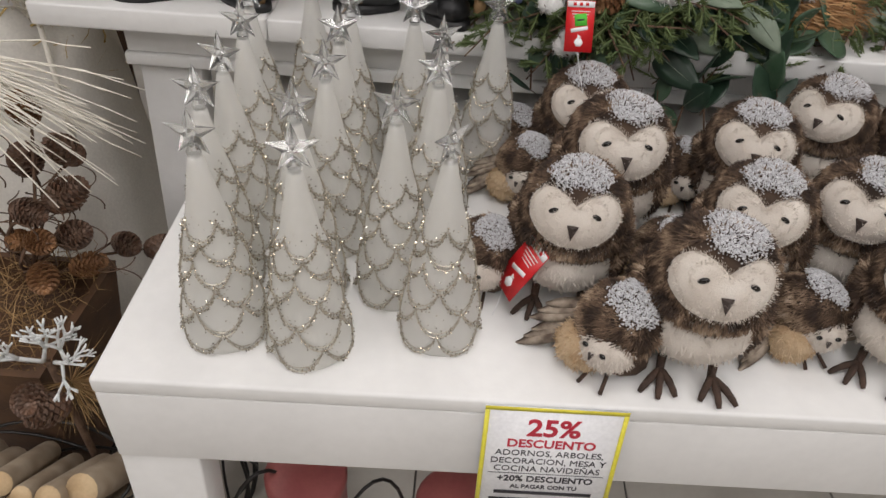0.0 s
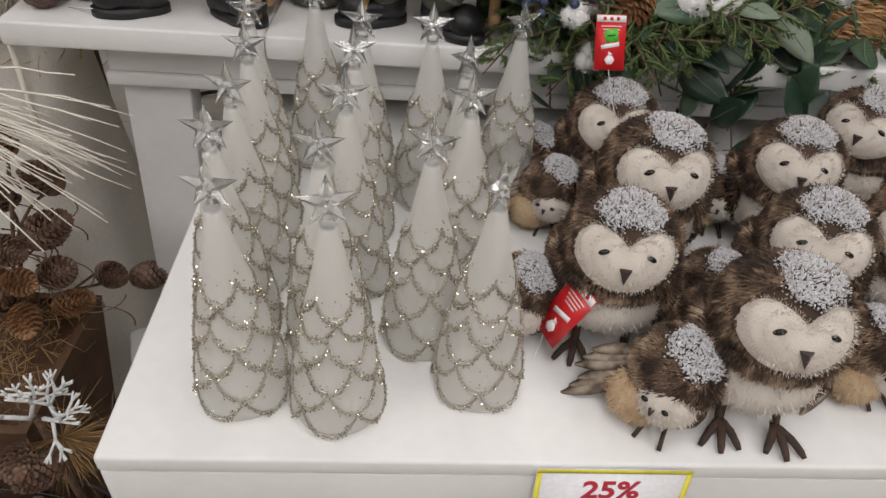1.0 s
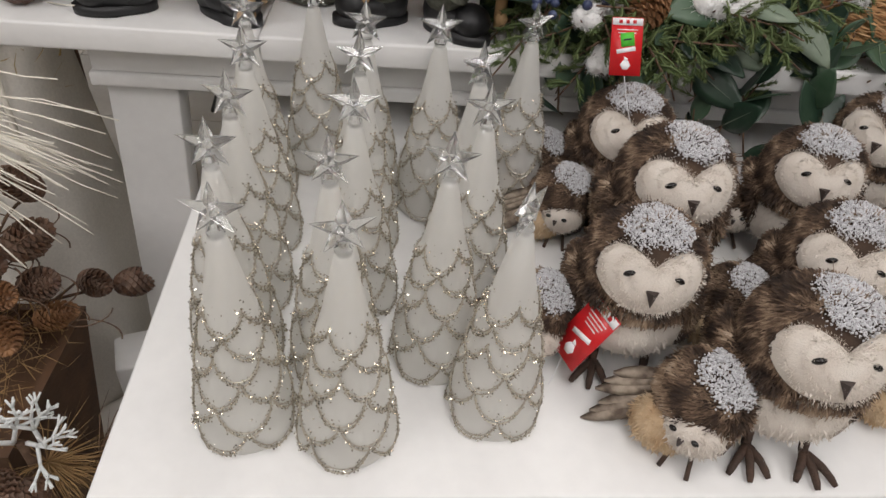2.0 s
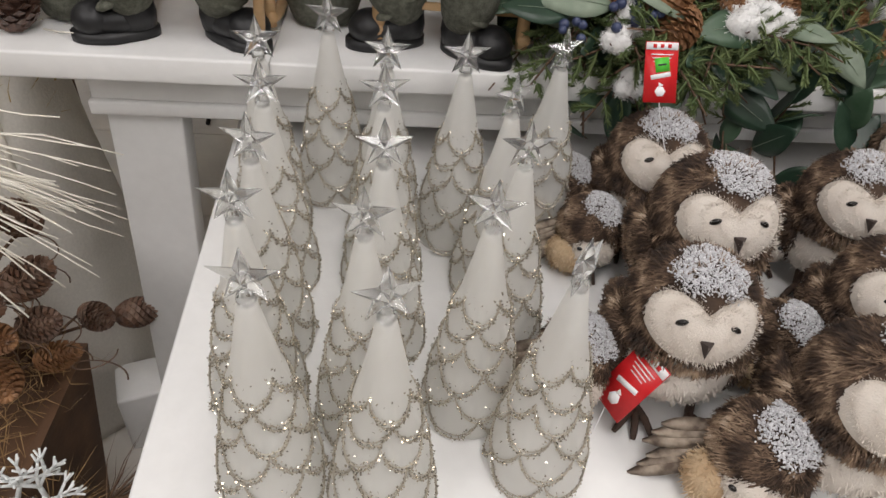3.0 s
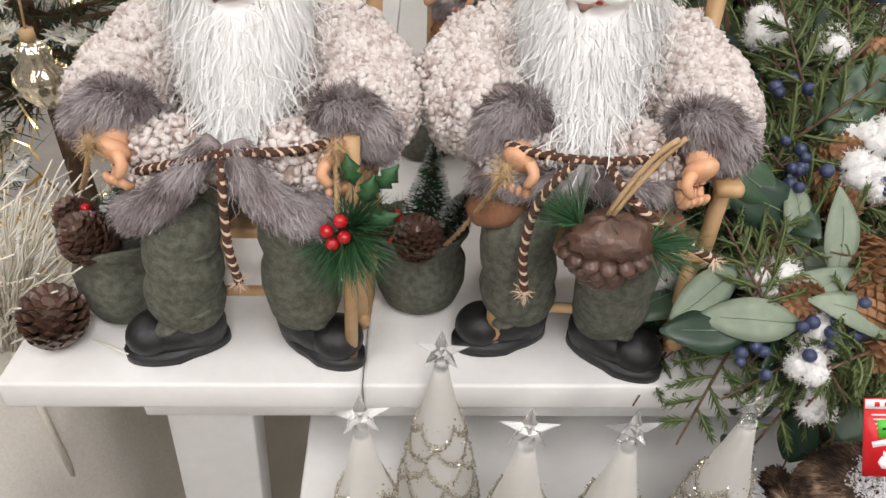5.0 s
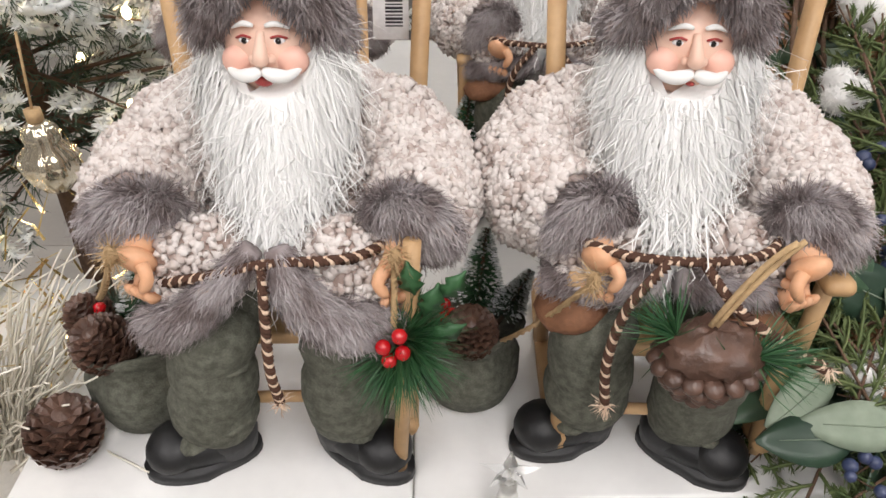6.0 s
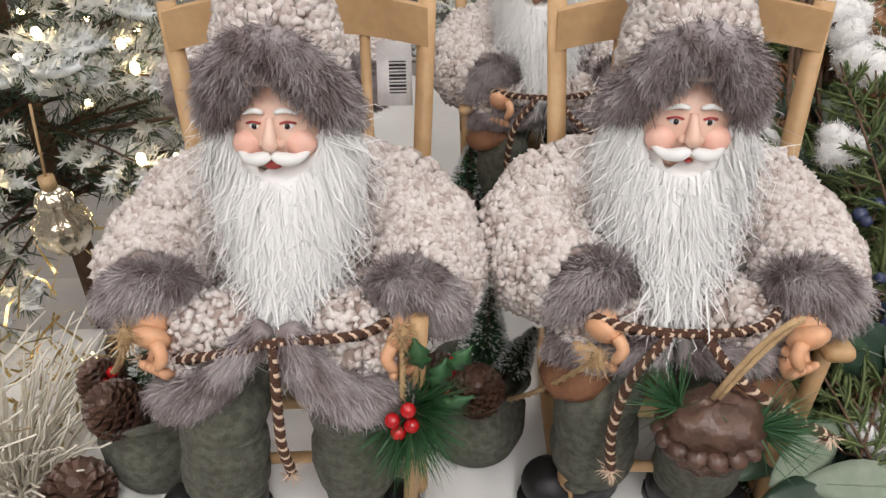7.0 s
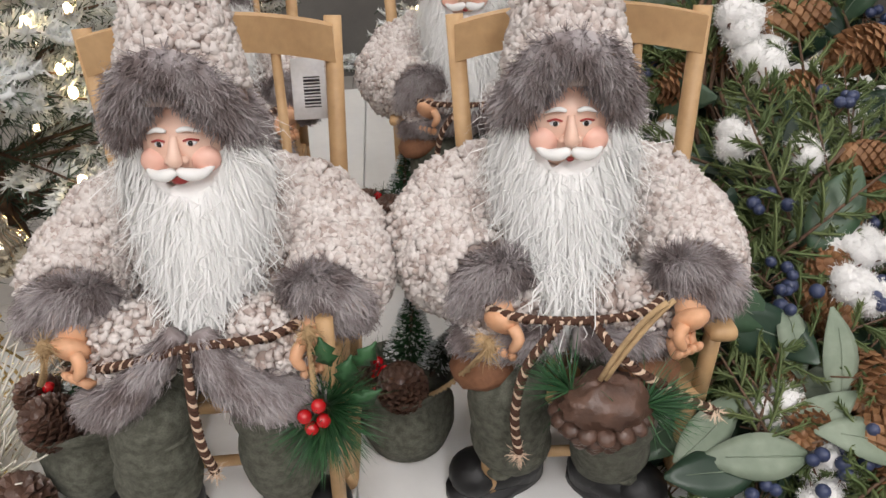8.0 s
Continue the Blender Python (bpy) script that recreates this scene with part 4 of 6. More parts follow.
doll_a, doll_b = winter_doll(((-0.076, -0.068), (0.038, -0.056)), True).mesh("winter_doll"), winter_doll(((-0.036, -0.046), (0.048, -0.058)), False).mesh("winter_doll")
DOLLS = [(doll_a, -0.362, 1.060, HIGH, -3), (doll_b, -0.062, 1.052, HIGH, -6), (doll_b, -0.095, 1.500, HIGH, -4), (doll_a, -0.440, 1.500, HIGH, 4)]
for me, x, y, z, rz in DOLLS:
    ob = new("winter_doll", me)
    ob.matrix_basis = pose(x, y, z + 0.001, 0, 0, rz)
    tagged(ob, "bearded winter doll in nubby fleece coat, green felt trousers, black boots", "doll", "winter dolls seated on rocking chairs")


def rocking_chair():
    c = thing("rocking_chair", "small pale wooden rocking chair holding a winter doll", "chair", group="small rocking chairs")
    part("seat", boxed((0.205, 0.15, 0.012), pose(0, 0.015, 0.135, -4), WOOD, 0.004), c)
    for s in (-1, 1):
        part("back_post", tubed([(s * 0.098, 0.075, 0.13), (s * 0.104, 0.105, 0.27), (s * 0.113, 0.140, 0.43)], [0.009, 0.0088, 0.0085], WOOD, 10), c)
        part("front_leg", tubed([(s * 0.092, -0.055, 0.018), (s * 0.092, -0.045, 0.132)], 0.0085, WOOD, 10), c)
        part("arm_post", tubed([(s * 0.097, -0.052, 0.128), (s * 0.096, -0.056, 0.214)], 0.0075, WOOD, 10), c)
        part("armrest", boxed((0.024, 0.165, 0.014), pose(s * 0.095, 0.002, 0.221, -3), WOOD, 0.006), c)
        part("rear_leg", tubed([(s * 0.096, 0.090, 0.018), (s * 0.098, 0.075, 0.132)], 0.0085, WOOD, 10), c)
        t = np.linspace(-1, 1, 17)
        path = np.stack([np.full(17, s * 0.094), 0.055 + 0.118 * t, 0.0105 + 0.022 * t ** 2], -1)
        part("rocker", tubed(path, 0.0085, WOOD, 8), c)
    b = Build()
    t = np.linspace(-1, 1, 13)
    mid = np.stack([0.113 * t, 0.128 + 0.012 * (1 - t ** 2), 0.408 + 0.012 * (1 - t ** 2)], -1)
    prof = np.array([(-0.006, -0.017), (0.006, -0.017), (0.006, 0.017), (-0.006, 0.017)])
    b.grid(np.stack([mid + np.array((0, p[0], p[1])) for p in prof], 1)[::-1], WOOD)
    part("top_rail", b, c, smooth=False)
    for x in (-0.055, 0.0, 0.055):
        part("spindle", tubed([(x, 0.08, 0.14), (x * 1.03, 0.137, 0.40)], 0.0048, WOOD, 8), c)
    part("stretcher", tubed([(-0.092, -0.050, 0.062), (0.092, -0.050, 0.062)], 0.0055, WOOD, 8), c)
    part("stretcher", tubed([(-0.096, 0.085, 0.062), (0.096, 0.085, 0.062)], 0.0055, WOOD, 8), c)
    return c


chair = rocking_chair()
chair.matrix_basis = pose(-0.362, 1.060, HIGH, 0, 0, 0)
for x, y, rz in ((-0.035, 1.035, -4), (-0.095, 1.50, -4), (-0.440, 1.50, 4)):
    copy_thing(chair, pose(x, y, HIGH, 0, 0, rz))


# ---- cones, greens, sacks and picks ----
def cone_mesh(name, material, length=0.06, radius=0.022, rows=9):
    b = Build()
    b.ball(pose(0, 0, length / 2), (radius * 0.55, radius * 0.55, length * 0.48), material, 10, 8)
    k = 0
    rows = int(rows * 1.5)
    for i in range(rows):
        t = (i + 0.5) / rows
        rr = radius * (math.sin(math.pi * (0.12 + 0.83 * t)) ** 0.75)
        for j in range(9):
            a = j * math.pi * 2 / 9 + i * 2.4
            s = radius * 0.40 * (1 - 0.45 * t)
            mm = pose(0, 0, length * t, 0, 0, math.degrees(a)) @ pose(rr * 0.74, 0, 0, 0, -48 + 16 * t, 0)
            v = [(-s * 0.6, -s * 0.45, 0), (-s * 0.6, s * 0.45, 0), (s * 0.7, s * 0.72, -s * 0.1), (s * 1.05, 0, s * 0.22), (s * 0.7, -s * 0.72, -s * 0.1), (s * 0.6, 0, s * 0.34), (s * 0.2, 0, -s * 0.3)]
            b.add(move(np.array(v), mm), [(0, 5, 1), (1, 5, 2), (2, 5, 3), (3, 5, 4), (4, 5, 0), (0, 1, 6), (1, 2, 6), (2, 3, 6), (3, 4, 6), (4, 0, 6)], material)
    return b.mesh(name, False)


cone_brown = cone_mesh("pine_cone", CONE)
cone_frost = cone_mesh("pine_cone", CONEFROST, 0.06, 0.026)
cone_dark = cone_mesh("pine_cone", CONEDARK, 0.05, 0.026)


def needles(length, n, spread, material, width=0.0011, axis=(0, 0, 1), base=0.0):
    b = Build()
    d = np.array(axis, float) + rng.normal(size=(n, 3)) * spread
    p = np.array(axis, float) * rng.uniform(0, base, n)[:, None]
    b.strands(p, d, length * rng.uniform(0.7, 1.1, n), width, material, bend=0.05)
    return b


def bottle_tree(h, frost):
    b = Build()
    n = 900
    t = rng.uniform(0, 1, n)
    a = rng.uniform(0, 6.283, n)
    d = np.stack([np.cos(a), np.sin(a), np.full(n, 0.25)], -1)
    p = np.stack([np.zeros(n), np.zeros(n), t * h], -1)
    b.strands(p, d, (1 - t) * h * 0.34 + 0.004, 0.0012, FLOCKDARK if frost else PINE)
    k = rng.random(n) < 0.7
    q = p[k] + d[k] * ((1 - t[k]) * h * 0.30)[:, None]
    b.strands(q, d[k], 0.005, 0.0018, FLOCK)
    b.tube([(0, 0, -0.01), (0, 0, h)], 0.002, TWIG, 5)
    return b


def felt_sack(x, y, turn, scale=1.0):
    s = thing("felt_sack", "dark green felt sack filled with a frosted cone and fir sprigs", "gift sack", pose(x, y, HIGH + 0.0005, 0, 0, turn) @ Matrix.Scale(scale, 4), group="felt sacks beside the dolls")
    b = Build()

    def wob(p, a):
        p = p.copy()
        k = 1 + 0.05 * np.sin(a * 5 + p[..., 2] * 40)[..., None][..., 0] * (p[..., 2] > 0.03)
        p[..., :2] *= k[..., None]
        return p
    b.lathe([(0.026, 0.0), (0.044, 0.006), (0.052, 0.03), (0.050, 0.055), (0.043, 0.074), (0.046, 0.086), (0.053, 0.100), (0.050, 0.102), (0.040, 0.084), (0.02, 0.08)], FELT, seg=32, wob=wob)
    part("sack", b, s)
    part("pine_cone", cone_dark, s, "dark frosted pine cone", m=pose(-0.004, -0.020, 0.080, 24, -8, 0) @ Matrix.Scale(1.10, 4))
    part("pine_cone", cone_dark, s, "dark frosted pine cone", m=pose(-0.030, 0.005, 0.080, 10, -20, 0) @ Matrix.Scale(0.95, 4))
    part("mini_tree", bottle_tree(0.075, False), s, "little frosted bottle-brush tree", m=pose(0.010, 0.014, 0.096, -6, 6, 0) @ Matrix.Scale(1.2, 4))
    part("mini_tree", bottle_tree(0.05, True), s, "little frosted bottle-brush tree", m=pose(0.034, 0.0, 0.094, 0, 26, 0) @ Matrix.Scale(1.15, 4))
    part("fir_sprig", needles(0.045, 160, 0.55, FLOCKDARK, axis=(-0.5, 0, 0.8)), s, m=pose(-0.02, 0.015, 0.085))
    part("fir_sprig", needles(0.040, 120, 0.5, FLOCK, axis=(0.4, 0.3, 0.8)), s, m=pose(0.02, 0.02, 0.085))
    for dx, dy, dz in ((-0.034, -0.018, 0.098), (-0.026, 0.0, 0.118), (-0.021, -0.010, 0.114), (-0.031, -0.008, 0.110)):
        g = Build()
        g.ball(pose(dx, dy, dz), (0.006,) * 3, REDBERRY, 10, 8)
        part("berry", g, s, "glossy red berry")
    return s


felt_sack(-0.528, 1.062, -10, 1.04)
felt_sack(-0.208, 1.078, 10, 0.98)
felt_sack(-0.205, 1.42, 0, 1.0)

# a stick with greens beside the first doll
st = thing("berry_pick", "wooden stick with pine needles, holly and red berries", "decoration", pose(-0.276, 0.962, HIGH))
part("stick", tubed([(-0.002, 0.006, 0.001), (0.006, 0.0, 0.14), (0.014, -0.006, 0.27)], 0.0068, WOOD, 10), st)
part("pine_tuft", needles(0.060, 420, 0.55, PINE, 0.0013, (0.0, -0.45, -0.6)), st, "dark green pine needles", m=pose(0.004, -0.012, 0.180))
part("pine_tuft", needles(0.052, 300, 0.5, PINE, 0.0013, (0.35, -0.3, 0.65)), st, "dark green pine needles", m=pose(0.006, -0.012, 0.185))
for j, (dx, dy, dz, ry) in enumerate(((0.024, -0.02, 0.222, 20), (0.030, -0.022, 0.200, 70), (0.014, -0.016, 0.238, -10), (0.036, -0.014, 0.232, 40))):
    g = Build()
    t = np.linspace(0, 1, 9)
    w = 0.011 * np.sin(np.pi * np.clip(t, 0.03, 0.97)) * (1 + 0.35 * np.cos(t * 6 * np.pi))
    ln = np.stack([np.zeros(9), -0.006 * np.sin(t * 3), 0.042 * t - 0.01], -1)
    g.grid(np.stack([ln - np.array((1, 0, 0)) * w[:, None], ln + np.array((0, -0.0016, 0)), ln + np.array((1, 0, 0)) * w[:, None], ln + np.array((0, 0.0008, 0))], 1), PINE)
    part("holly_leaf", g, st, "serrated green holly leaf", m=pose(dx, dy, dz, 0, ry, 0) @ Matrix.Scale(0.75, 4))
for dx, dz in ((-0.008, 0.199), (0.004, 0.209), (0.006, 0.193), (-0.004, 0.186)):
    g = Build()
    g.ball(pose(dx, -0.036, dz), (0.0060,) * 3, REDBERRY, 12, 8)
    part("berry", g, st, "glossy red berry")

# a half cone that hangs from the second doll's mitten
hc = thing("cone_ornament", "large brown pine cone with green needles hanging on jute twine", "decoration", pose(-0.056, 0.908, HIGH + 0.196))
g = Build()
g.ball(pose(0, 0, 0.012), (0.034, 0.027, 0.020), CONEDARK, 26, 16, 0.30, 6)
part("cap", g, hc, "lumpy brown resin cap")
g = Build()
g.ball(Matrix(), (0.0085, 0.0078, 0.0045), CONEDARK, 10, 6)
scale_mesh = g.mesh("cone_scale")
g = Build()
for i in range(4):
    for j in range(15 - i * 2):
        a = j * 2 * math.pi / (15 - i * 2) + i * 0.5
        part("cone_scale", scale_mesh, hc, m=pose((0.034 - i * 0.006) * math.cos(a), (0.027 - i * 0.005) * math.sin(a), 0.002 - i * 0.0085, 0, 0, math.degrees(a)) @ pose(0, 0, 0, 0, 30, 0))
g.ball(pose(0, 0, -0.012), (0.03, 0.022, 0.018), CONEDARK, 12, 8)
part("core", g, hc)
part("pine_tuft", needles(0.050, 200, 0.34, PINE, 0.0011, (0.8, -0.05, -0.05)), hc, m=pose(0.030, -0.006, 0.010))
part("pine_tuft", needles(0.048, 90, 0.34, PINE, 0.0012, (-0.6, 0.1, 0.6)), hc, m=pose(-0.024, 0.004, 0.022))
part("twine_loop", tubed(arc((0.0, 0.0, 0.034), (0.046, 0.008, 0.098), -0.006, 8), 0.0022, TWINE, 6), hc)
part("twine_loop", tubed(arc((-0.004, 0.0, 0.034), (0.040, 0.006, 0.098), -0.010, 8), 0.0022, TWINE, 6), hc)


def twine(p, q, sag, label):
    b = Build()
    for k in range(2):
        ln = arc(p, q, sag, 24)
        tw = np.linspace(0, 12 * math.pi, 24) + k * math.pi
        b.tube(ln + np.stack([0.0016 * np.cos(tw), 0 * tw, 0.0016 * np.sin(tw)], -1), 0.0017, TWINE, 5)
    t = thing("jute_twine", label, "twine")
    part("cord", b, t)
    b = Build()
    b.fur(pose(*p), (0.005, 0.005, 0.008), 130, 0.013, 0.0007, TWINE, lay=0.5, jit=0.5)
    b.ball(pose(*p), (0.005, 0.005, 0.007), TWINE, 10, 8, 0.2, 5)
    part("frayed_end", b, t, "frayed jute fibres")["kind"] = "stuff"
    return t


twine((-0.142, 0.918, HIGH + 0.262), (-0.182, 1.030, HIGH + 0.108), 0.006, "frayed jute twine from a mitten down to the sack")
twine((-0.470, 0.955, HIGH + 0.262), (-0.505, 0.985, HIGH + 0.200), 0.004, "frayed jute twine hanging from a doll's mitten")
twine((-0.274, 0.948, HIGH + 0.262), (-0.276, 0.940, HIGH + 0.205), 0.002, "frayed jute twine tied to a berry pick")
pc = new("pine_cone", cone_mesh("pine_cone", CONEDARK, 0.066, 0.036, 6))
pc.matrix_basis = pose(-0.592, 1.000, HIGH + 0.004, 14, 6, 40)
tagged(pc, "large frosted brown pine cone lying on the white table", "pine cone")

# ---- the eucalyptus and cotton wreath ----
def leaf_mesh(name, material, length, width, curl):
    b = Build()
    t = np.linspace(0, 1, 10)
    w = width * np.sin(np.pi * np.clip(t, 0.02, 0.985) ** 0.85) ** 0.8
    mid = np.stack([np.zeros(10), length * t, curl * length * np.sin(t * 2.4)], -1)
    rows = []
    for k, dz in ((-1, 0.05), (-0.5, 0.16), (0, -0.04), (0.5, 0.16), (1, 0.05)):
        rows.append(mid + np.stack([w * k, 0 * t, w * dz - w * abs(k) * 0.12], -1))
    top = np.stack(rows, 1)
    under = top[:, ::-1] - np.array((0, 0, 0.0009))
    b.grid(np.concatenate([top, under], 1), material)
    b.tube([(0, -0.014, -0.001), (0, 0.004, 0)], 0.0011, TWIG, 5)
    b.tube(mid[:8] + np.array((0, 0, 0.0002)), np.linspace(0.0009, 0.0003, 8), EUCPALE, 4)
    return b.mesh(name)


LEAVES = [leaf_mesh("leaf", m_, l_, w_, c_) for m_, l_, w_, c_ in ((EUC, 0.082, 0.021, 0.10), (EUCPALE, 0.088, 0.019, 0.14), (LEAFDARK, 0.085, 0.022, 0.05), (EUC, 0.072, 0.022, -0.10), (EUCPALE, 0.078, 0.017, -0.06))]


def cedar_mesh():
    b = Build()
    for k in range(9):
        a = (k - 4) * 0.16 + rng.normal() * 0.05
        base = np.array((0, 0.012 * k * 0.9, 0))
        s = (-1) ** k
        d = np.array((s * 0.75, 0.66, rng.normal() * 0.2))
        ln = 0.05 * (1 - 0.07 * k)
        line = arc(base, base + d * ln, 0.004, 6, (0, 0, 1))
        b.tube(line, [0.0014, 0.0013, 0.0012, 0.001, 0.001, 0.0006], CEDAR, 4)
        n = 46
        t = rng.uniform(0.1, 1, n)[:, None]
        p = base + d * ln * t
        sd = d + np.stack([rng.choice([-1, 1], n) * 0.7 * d[1], -rng.choice([-1, 1], n) * 0.7 * d[0], rng.normal(size=n) * 0.25], -1)
        b.strands(p, sd, 0.011 * (1.15 - 0.5 * t[:, 0]), 0.0019, CEDAR)
    b.tube([(0, -0.02, 0), (0, 0.11, 0)], [0.0018, 0.0009], TWIG, 5)
    return b.mesh("cedar_sprig")


def cotton_mesh():
    b = Build()
    for k in range(3):
        a = k * math.pi * 2 / 3 + 0.3
        c = (0.0095 * math.cos(a), 0.0095 * math.sin(a), 0.011 + 0.003 * (k % 2))
        b.ball(pose(*c), (0.0160, 0.0160, 0.0160), COTTON, 18, 14, 0.16, 3, k)
        b.fur(pose(*c), (0.0158, 0.0158, 0.0158), 700, 0.006, 0.0007, COTTON, comb=(0, 0, 1), lay=0.3, jit=0.6, bend=0.4)
    for k in range(3):
        a = k * math.pi * 2 / 3 + 1.35
        t = np.linspace(0, 1, 6)
        ln = np.stack([(0.004 + 0.019 * t) * math.cos(a), (0.004 + 0.019 * t) * math.sin(a), -0.006 + 0.030 * t ** 1.5], -1)
        w = 0.0042 * np.sin(np.pi * np.clip(t, 0.1, 0.97))[:, None]
        sd = np.array((-math.sin(a), math.cos(a), 0))
        b.grid(np.stack([ln - sd * w, ln + np.array((0, 0, -0.002)), ln + sd * w, ln + np.array((0, 0, 0.001))], 1), HUSK)
    return b.mesh("cotton_boll")


def berry_mesh():
    b, one = Build(), Build()
    spots = [np.array((0.016 * math.cos(k * 1.9), 0.016 * math.sin(k * 1.9), 0.012 + 0.004 * (k % 3))) for k in range(5)]
    for p in spots:
        b.tube(arc((0, 0, -0.006), p, 0.002, 5), 0.0008, TWIG, 4)
    one.ball(Matrix(), (0.0066, 0.0066, 0.0063), BERRY, 12, 8)
    return b.mesh("berry_sprig"), one.mesh("berry"), spots


def vine_mesh(r, n, seed):
    g = np.random.default_rng(seed)
    b = Build()
    for k in range(n):
        a = np.linspace(g.uniform(0, 6), g.uniform(7, 11), 40)
        rr = r + g.normal() * 0.02 + 0.012 * np.sin(a * g.uniform(1.5, 4) + g.uniform(0, 6))
        b.tube(np.stack([rr * np.cos(a), rr * np.sin(a), g.normal() * 0.015 + 0.014 * np.sin(a * g.uniform(2, 5))], -1), g.uniform(0.0018, 0.0042), TWIG, 5)
    return b


cedar, cotton, berries = cedar_mesh(), cotton_mesh(), berry_mesh()
cone_open = cone_mesh("pine_cone", CONE, 0.055, 0.028, 8)


def berry_spray(w, m, g):
    sp = part("berry_sprig", berries[0], w, "dusty blue berries on thin stalks", m=m)
    for p in berries[2]:
        part("berry", berries[1], sp, m=pose(*p) @ Matrix.Scale(g.uniform(0.8, 1.15), 4))


def wreath(name, m, r, width, count, seed, label, dress=(), proud=0.0):
    """A ring of vines, dressed with leaves, cedar, cotton, cones and berries; its z is the outward side."""
    g = np.random.default_rng(seed)
    w = thing(name, label, "wreath", m)
    part("vine_ring", vine_mesh(r, 16, seed), w, "twisted brown vines")
    if proud:
        part("vine_ring", vine_mesh(r + 0.03, 14, seed + 1), w, "twisted brown vines", m=pose(0, 0, 0.055))

    def spot(lift):
        a, q = g.uniform(0, 2 * math.pi), g.normal() * width * 0.5
        q = max(-width, min(width, q))
        dz = math.sqrt(max(0.1, 1 - (q / width) ** 2)) * 0.055 + lift
        return a, (r + q) * math.cos(a), (r + q) * math.sin(a), dz
    back = m.inverted()
    for kind, x, y, z, a, sc in dress:
        p = back @ Vector((x, y, z)) + Vector((0, 0, proud))
        if kind in ("pale", "mid", "dark"):
            me = LEAVES[{"pale": 1, "mid": 0, "dark": 2}[kind]]
            q = 0.043 * sc
            part("leaf", me, w, m=pose(p.x - q * math.cos(radians(a)), p.y - q * math.sin(radians(a)), p.z - g.uniform(0, 0.02), g.uniform(-22, 22), g.uniform(-28, 28), a - 90 + g.normal() * 12) @ Matrix.Scale(sc, 4))
        elif kind == "cotton":
            part("cotton_boll", cotton, w, "white cotton boll in a brown husk", m=pose(p.x, p.y, p.z - 0.012, g.normal() * 15, g.normal() * 15, g.uniform(0, 360)) @ Matrix.Scale(sc * (1.08 if proud else 0.82), 4))
        elif kind == "cone":
            part("pine_cone", cone_brown, w, "orange-brown pine cone", m=pose(p.x - 0.03 * math.cos(radians(a)), p.y - 0.03 * math.sin(radians(a)), p.z - 0.006, 0, 0, a - 90) @ pose(0, 0, 0, -80) @ Matrix.Scale(sc, 4))
        elif kind == "cedar":
            part("cedar_sprig", cedar, w, m=pose(p.x - 0.05 * math.cos(radians(a)), p.y - 0.05 * math.sin(radians(a)), p.z, g.uniform(-10, 10), g.uniform(-10, 10), a - 90) @ Matrix.Scale(sc, 4))
        else:
            berry_spray(w, pose(p.x, p.y, p.z - 0.008, g.normal() * 15, g.normal() * 15, g.uniform(0, 360)) @ Matrix.Scale(sc, 4), g)
    # deep layer of only the darkest leaves, added as shade in the gaps
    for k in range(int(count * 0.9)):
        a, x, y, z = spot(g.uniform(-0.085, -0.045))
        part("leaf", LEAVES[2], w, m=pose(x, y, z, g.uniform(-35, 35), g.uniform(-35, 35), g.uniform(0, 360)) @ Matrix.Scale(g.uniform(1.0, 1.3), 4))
    for k in range(int(count * 0.62)):
        a, x, y, z = spot(g.uniform(-0.060, 0.004))
        part("leaf", LEAVES[int(g.choice([0, 0, 1, 2, 2, 2, 2, 3, 4]))], w, m=pose(x, y, z, g.uniform(-35, 45), g.uniform(-35, 35), math.degrees(a) - 90 + g.normal() * 75) @ Matrix.Scale(g.uniform(0.8, 1.3), 4))
    for k in range(int(count * 1.35)):
        a, x, y, z = spot(g.uniform(-0.055, 0.008))
        part("cedar_sprig", cedar, w, m=pose(x, y, z, g.uniform(-25, 35), g.uniform(-30, 30), math.degrees(a) - 90 + g.normal() * 70) @ Matrix.Scale(g.uniform(0.8, 1.3), 4))
    for k in range(int(count * 0.07)):
        a, x, y, z = spot(0.0)
        part("cotton_boll", cotton, w, "white cotton boll in a brown husk", m=pose(x, y, z, g.normal() * 25, g.normal() * 25, g.uniform(0, 360)) @ Matrix.Scale(g.uniform(0.8, 1.1), 4))
    for k in range(int(count * 0.12)):
        a, x, y, z = spot(-0.005)
        part("pine_cone", cone_open if k % 2 else cone_brown, w, "brown pine cone", m=pose(x, y, z, g.uniform(-80, 80), g.uniform(-80, 80), g.uniform(0, 360)) @ Matrix.Scale(g.uniform(0.8, 1.15), 4))
    for k in range(int(count * 0.09)):
        a, x, y, z = spot(0.006)
        berry_spray(w, pose(x, y, z, g.normal() * 30, g.normal() * 30, g.uniform(0, 360)), g)
    return w


# the foremost leaves, and the foremost bolls, cones, berries and sprigs of the near wreath, then those of the leaning one
NEAR_LEAVES = [
    ("pale", 0.060, 0.955, 0.752, 40, 1.05), ("pale", 0.099, 0.930, 0.731, 175, 1.10), ("pale", 0.198, 0.972, 0.767, 185, 1.15), ("pale", 0.151, 1.010, 0.798, 100, 0.90),
    ("dark", 0.055, 0.921, 0.724, 180, 1.00), ("mid", 0.098, 1.034, 0.819, 150, 1.00), ("mid", 0.297, 0.915, 0.719, 190, 1.30), ("mid", 0.219, 1.107, 0.880, 60, 1.15),
    ("dark", 0.120, 1.023, 0.810, 150, 1.20), ("pale", 0.179, 0.994, 0.785, 100, 1.00), ("pale", 0.155, 0.956, 0.753, 30, 1.10), ("pale", 0.200, 0.941, 0.741, 150, 1.15),
]
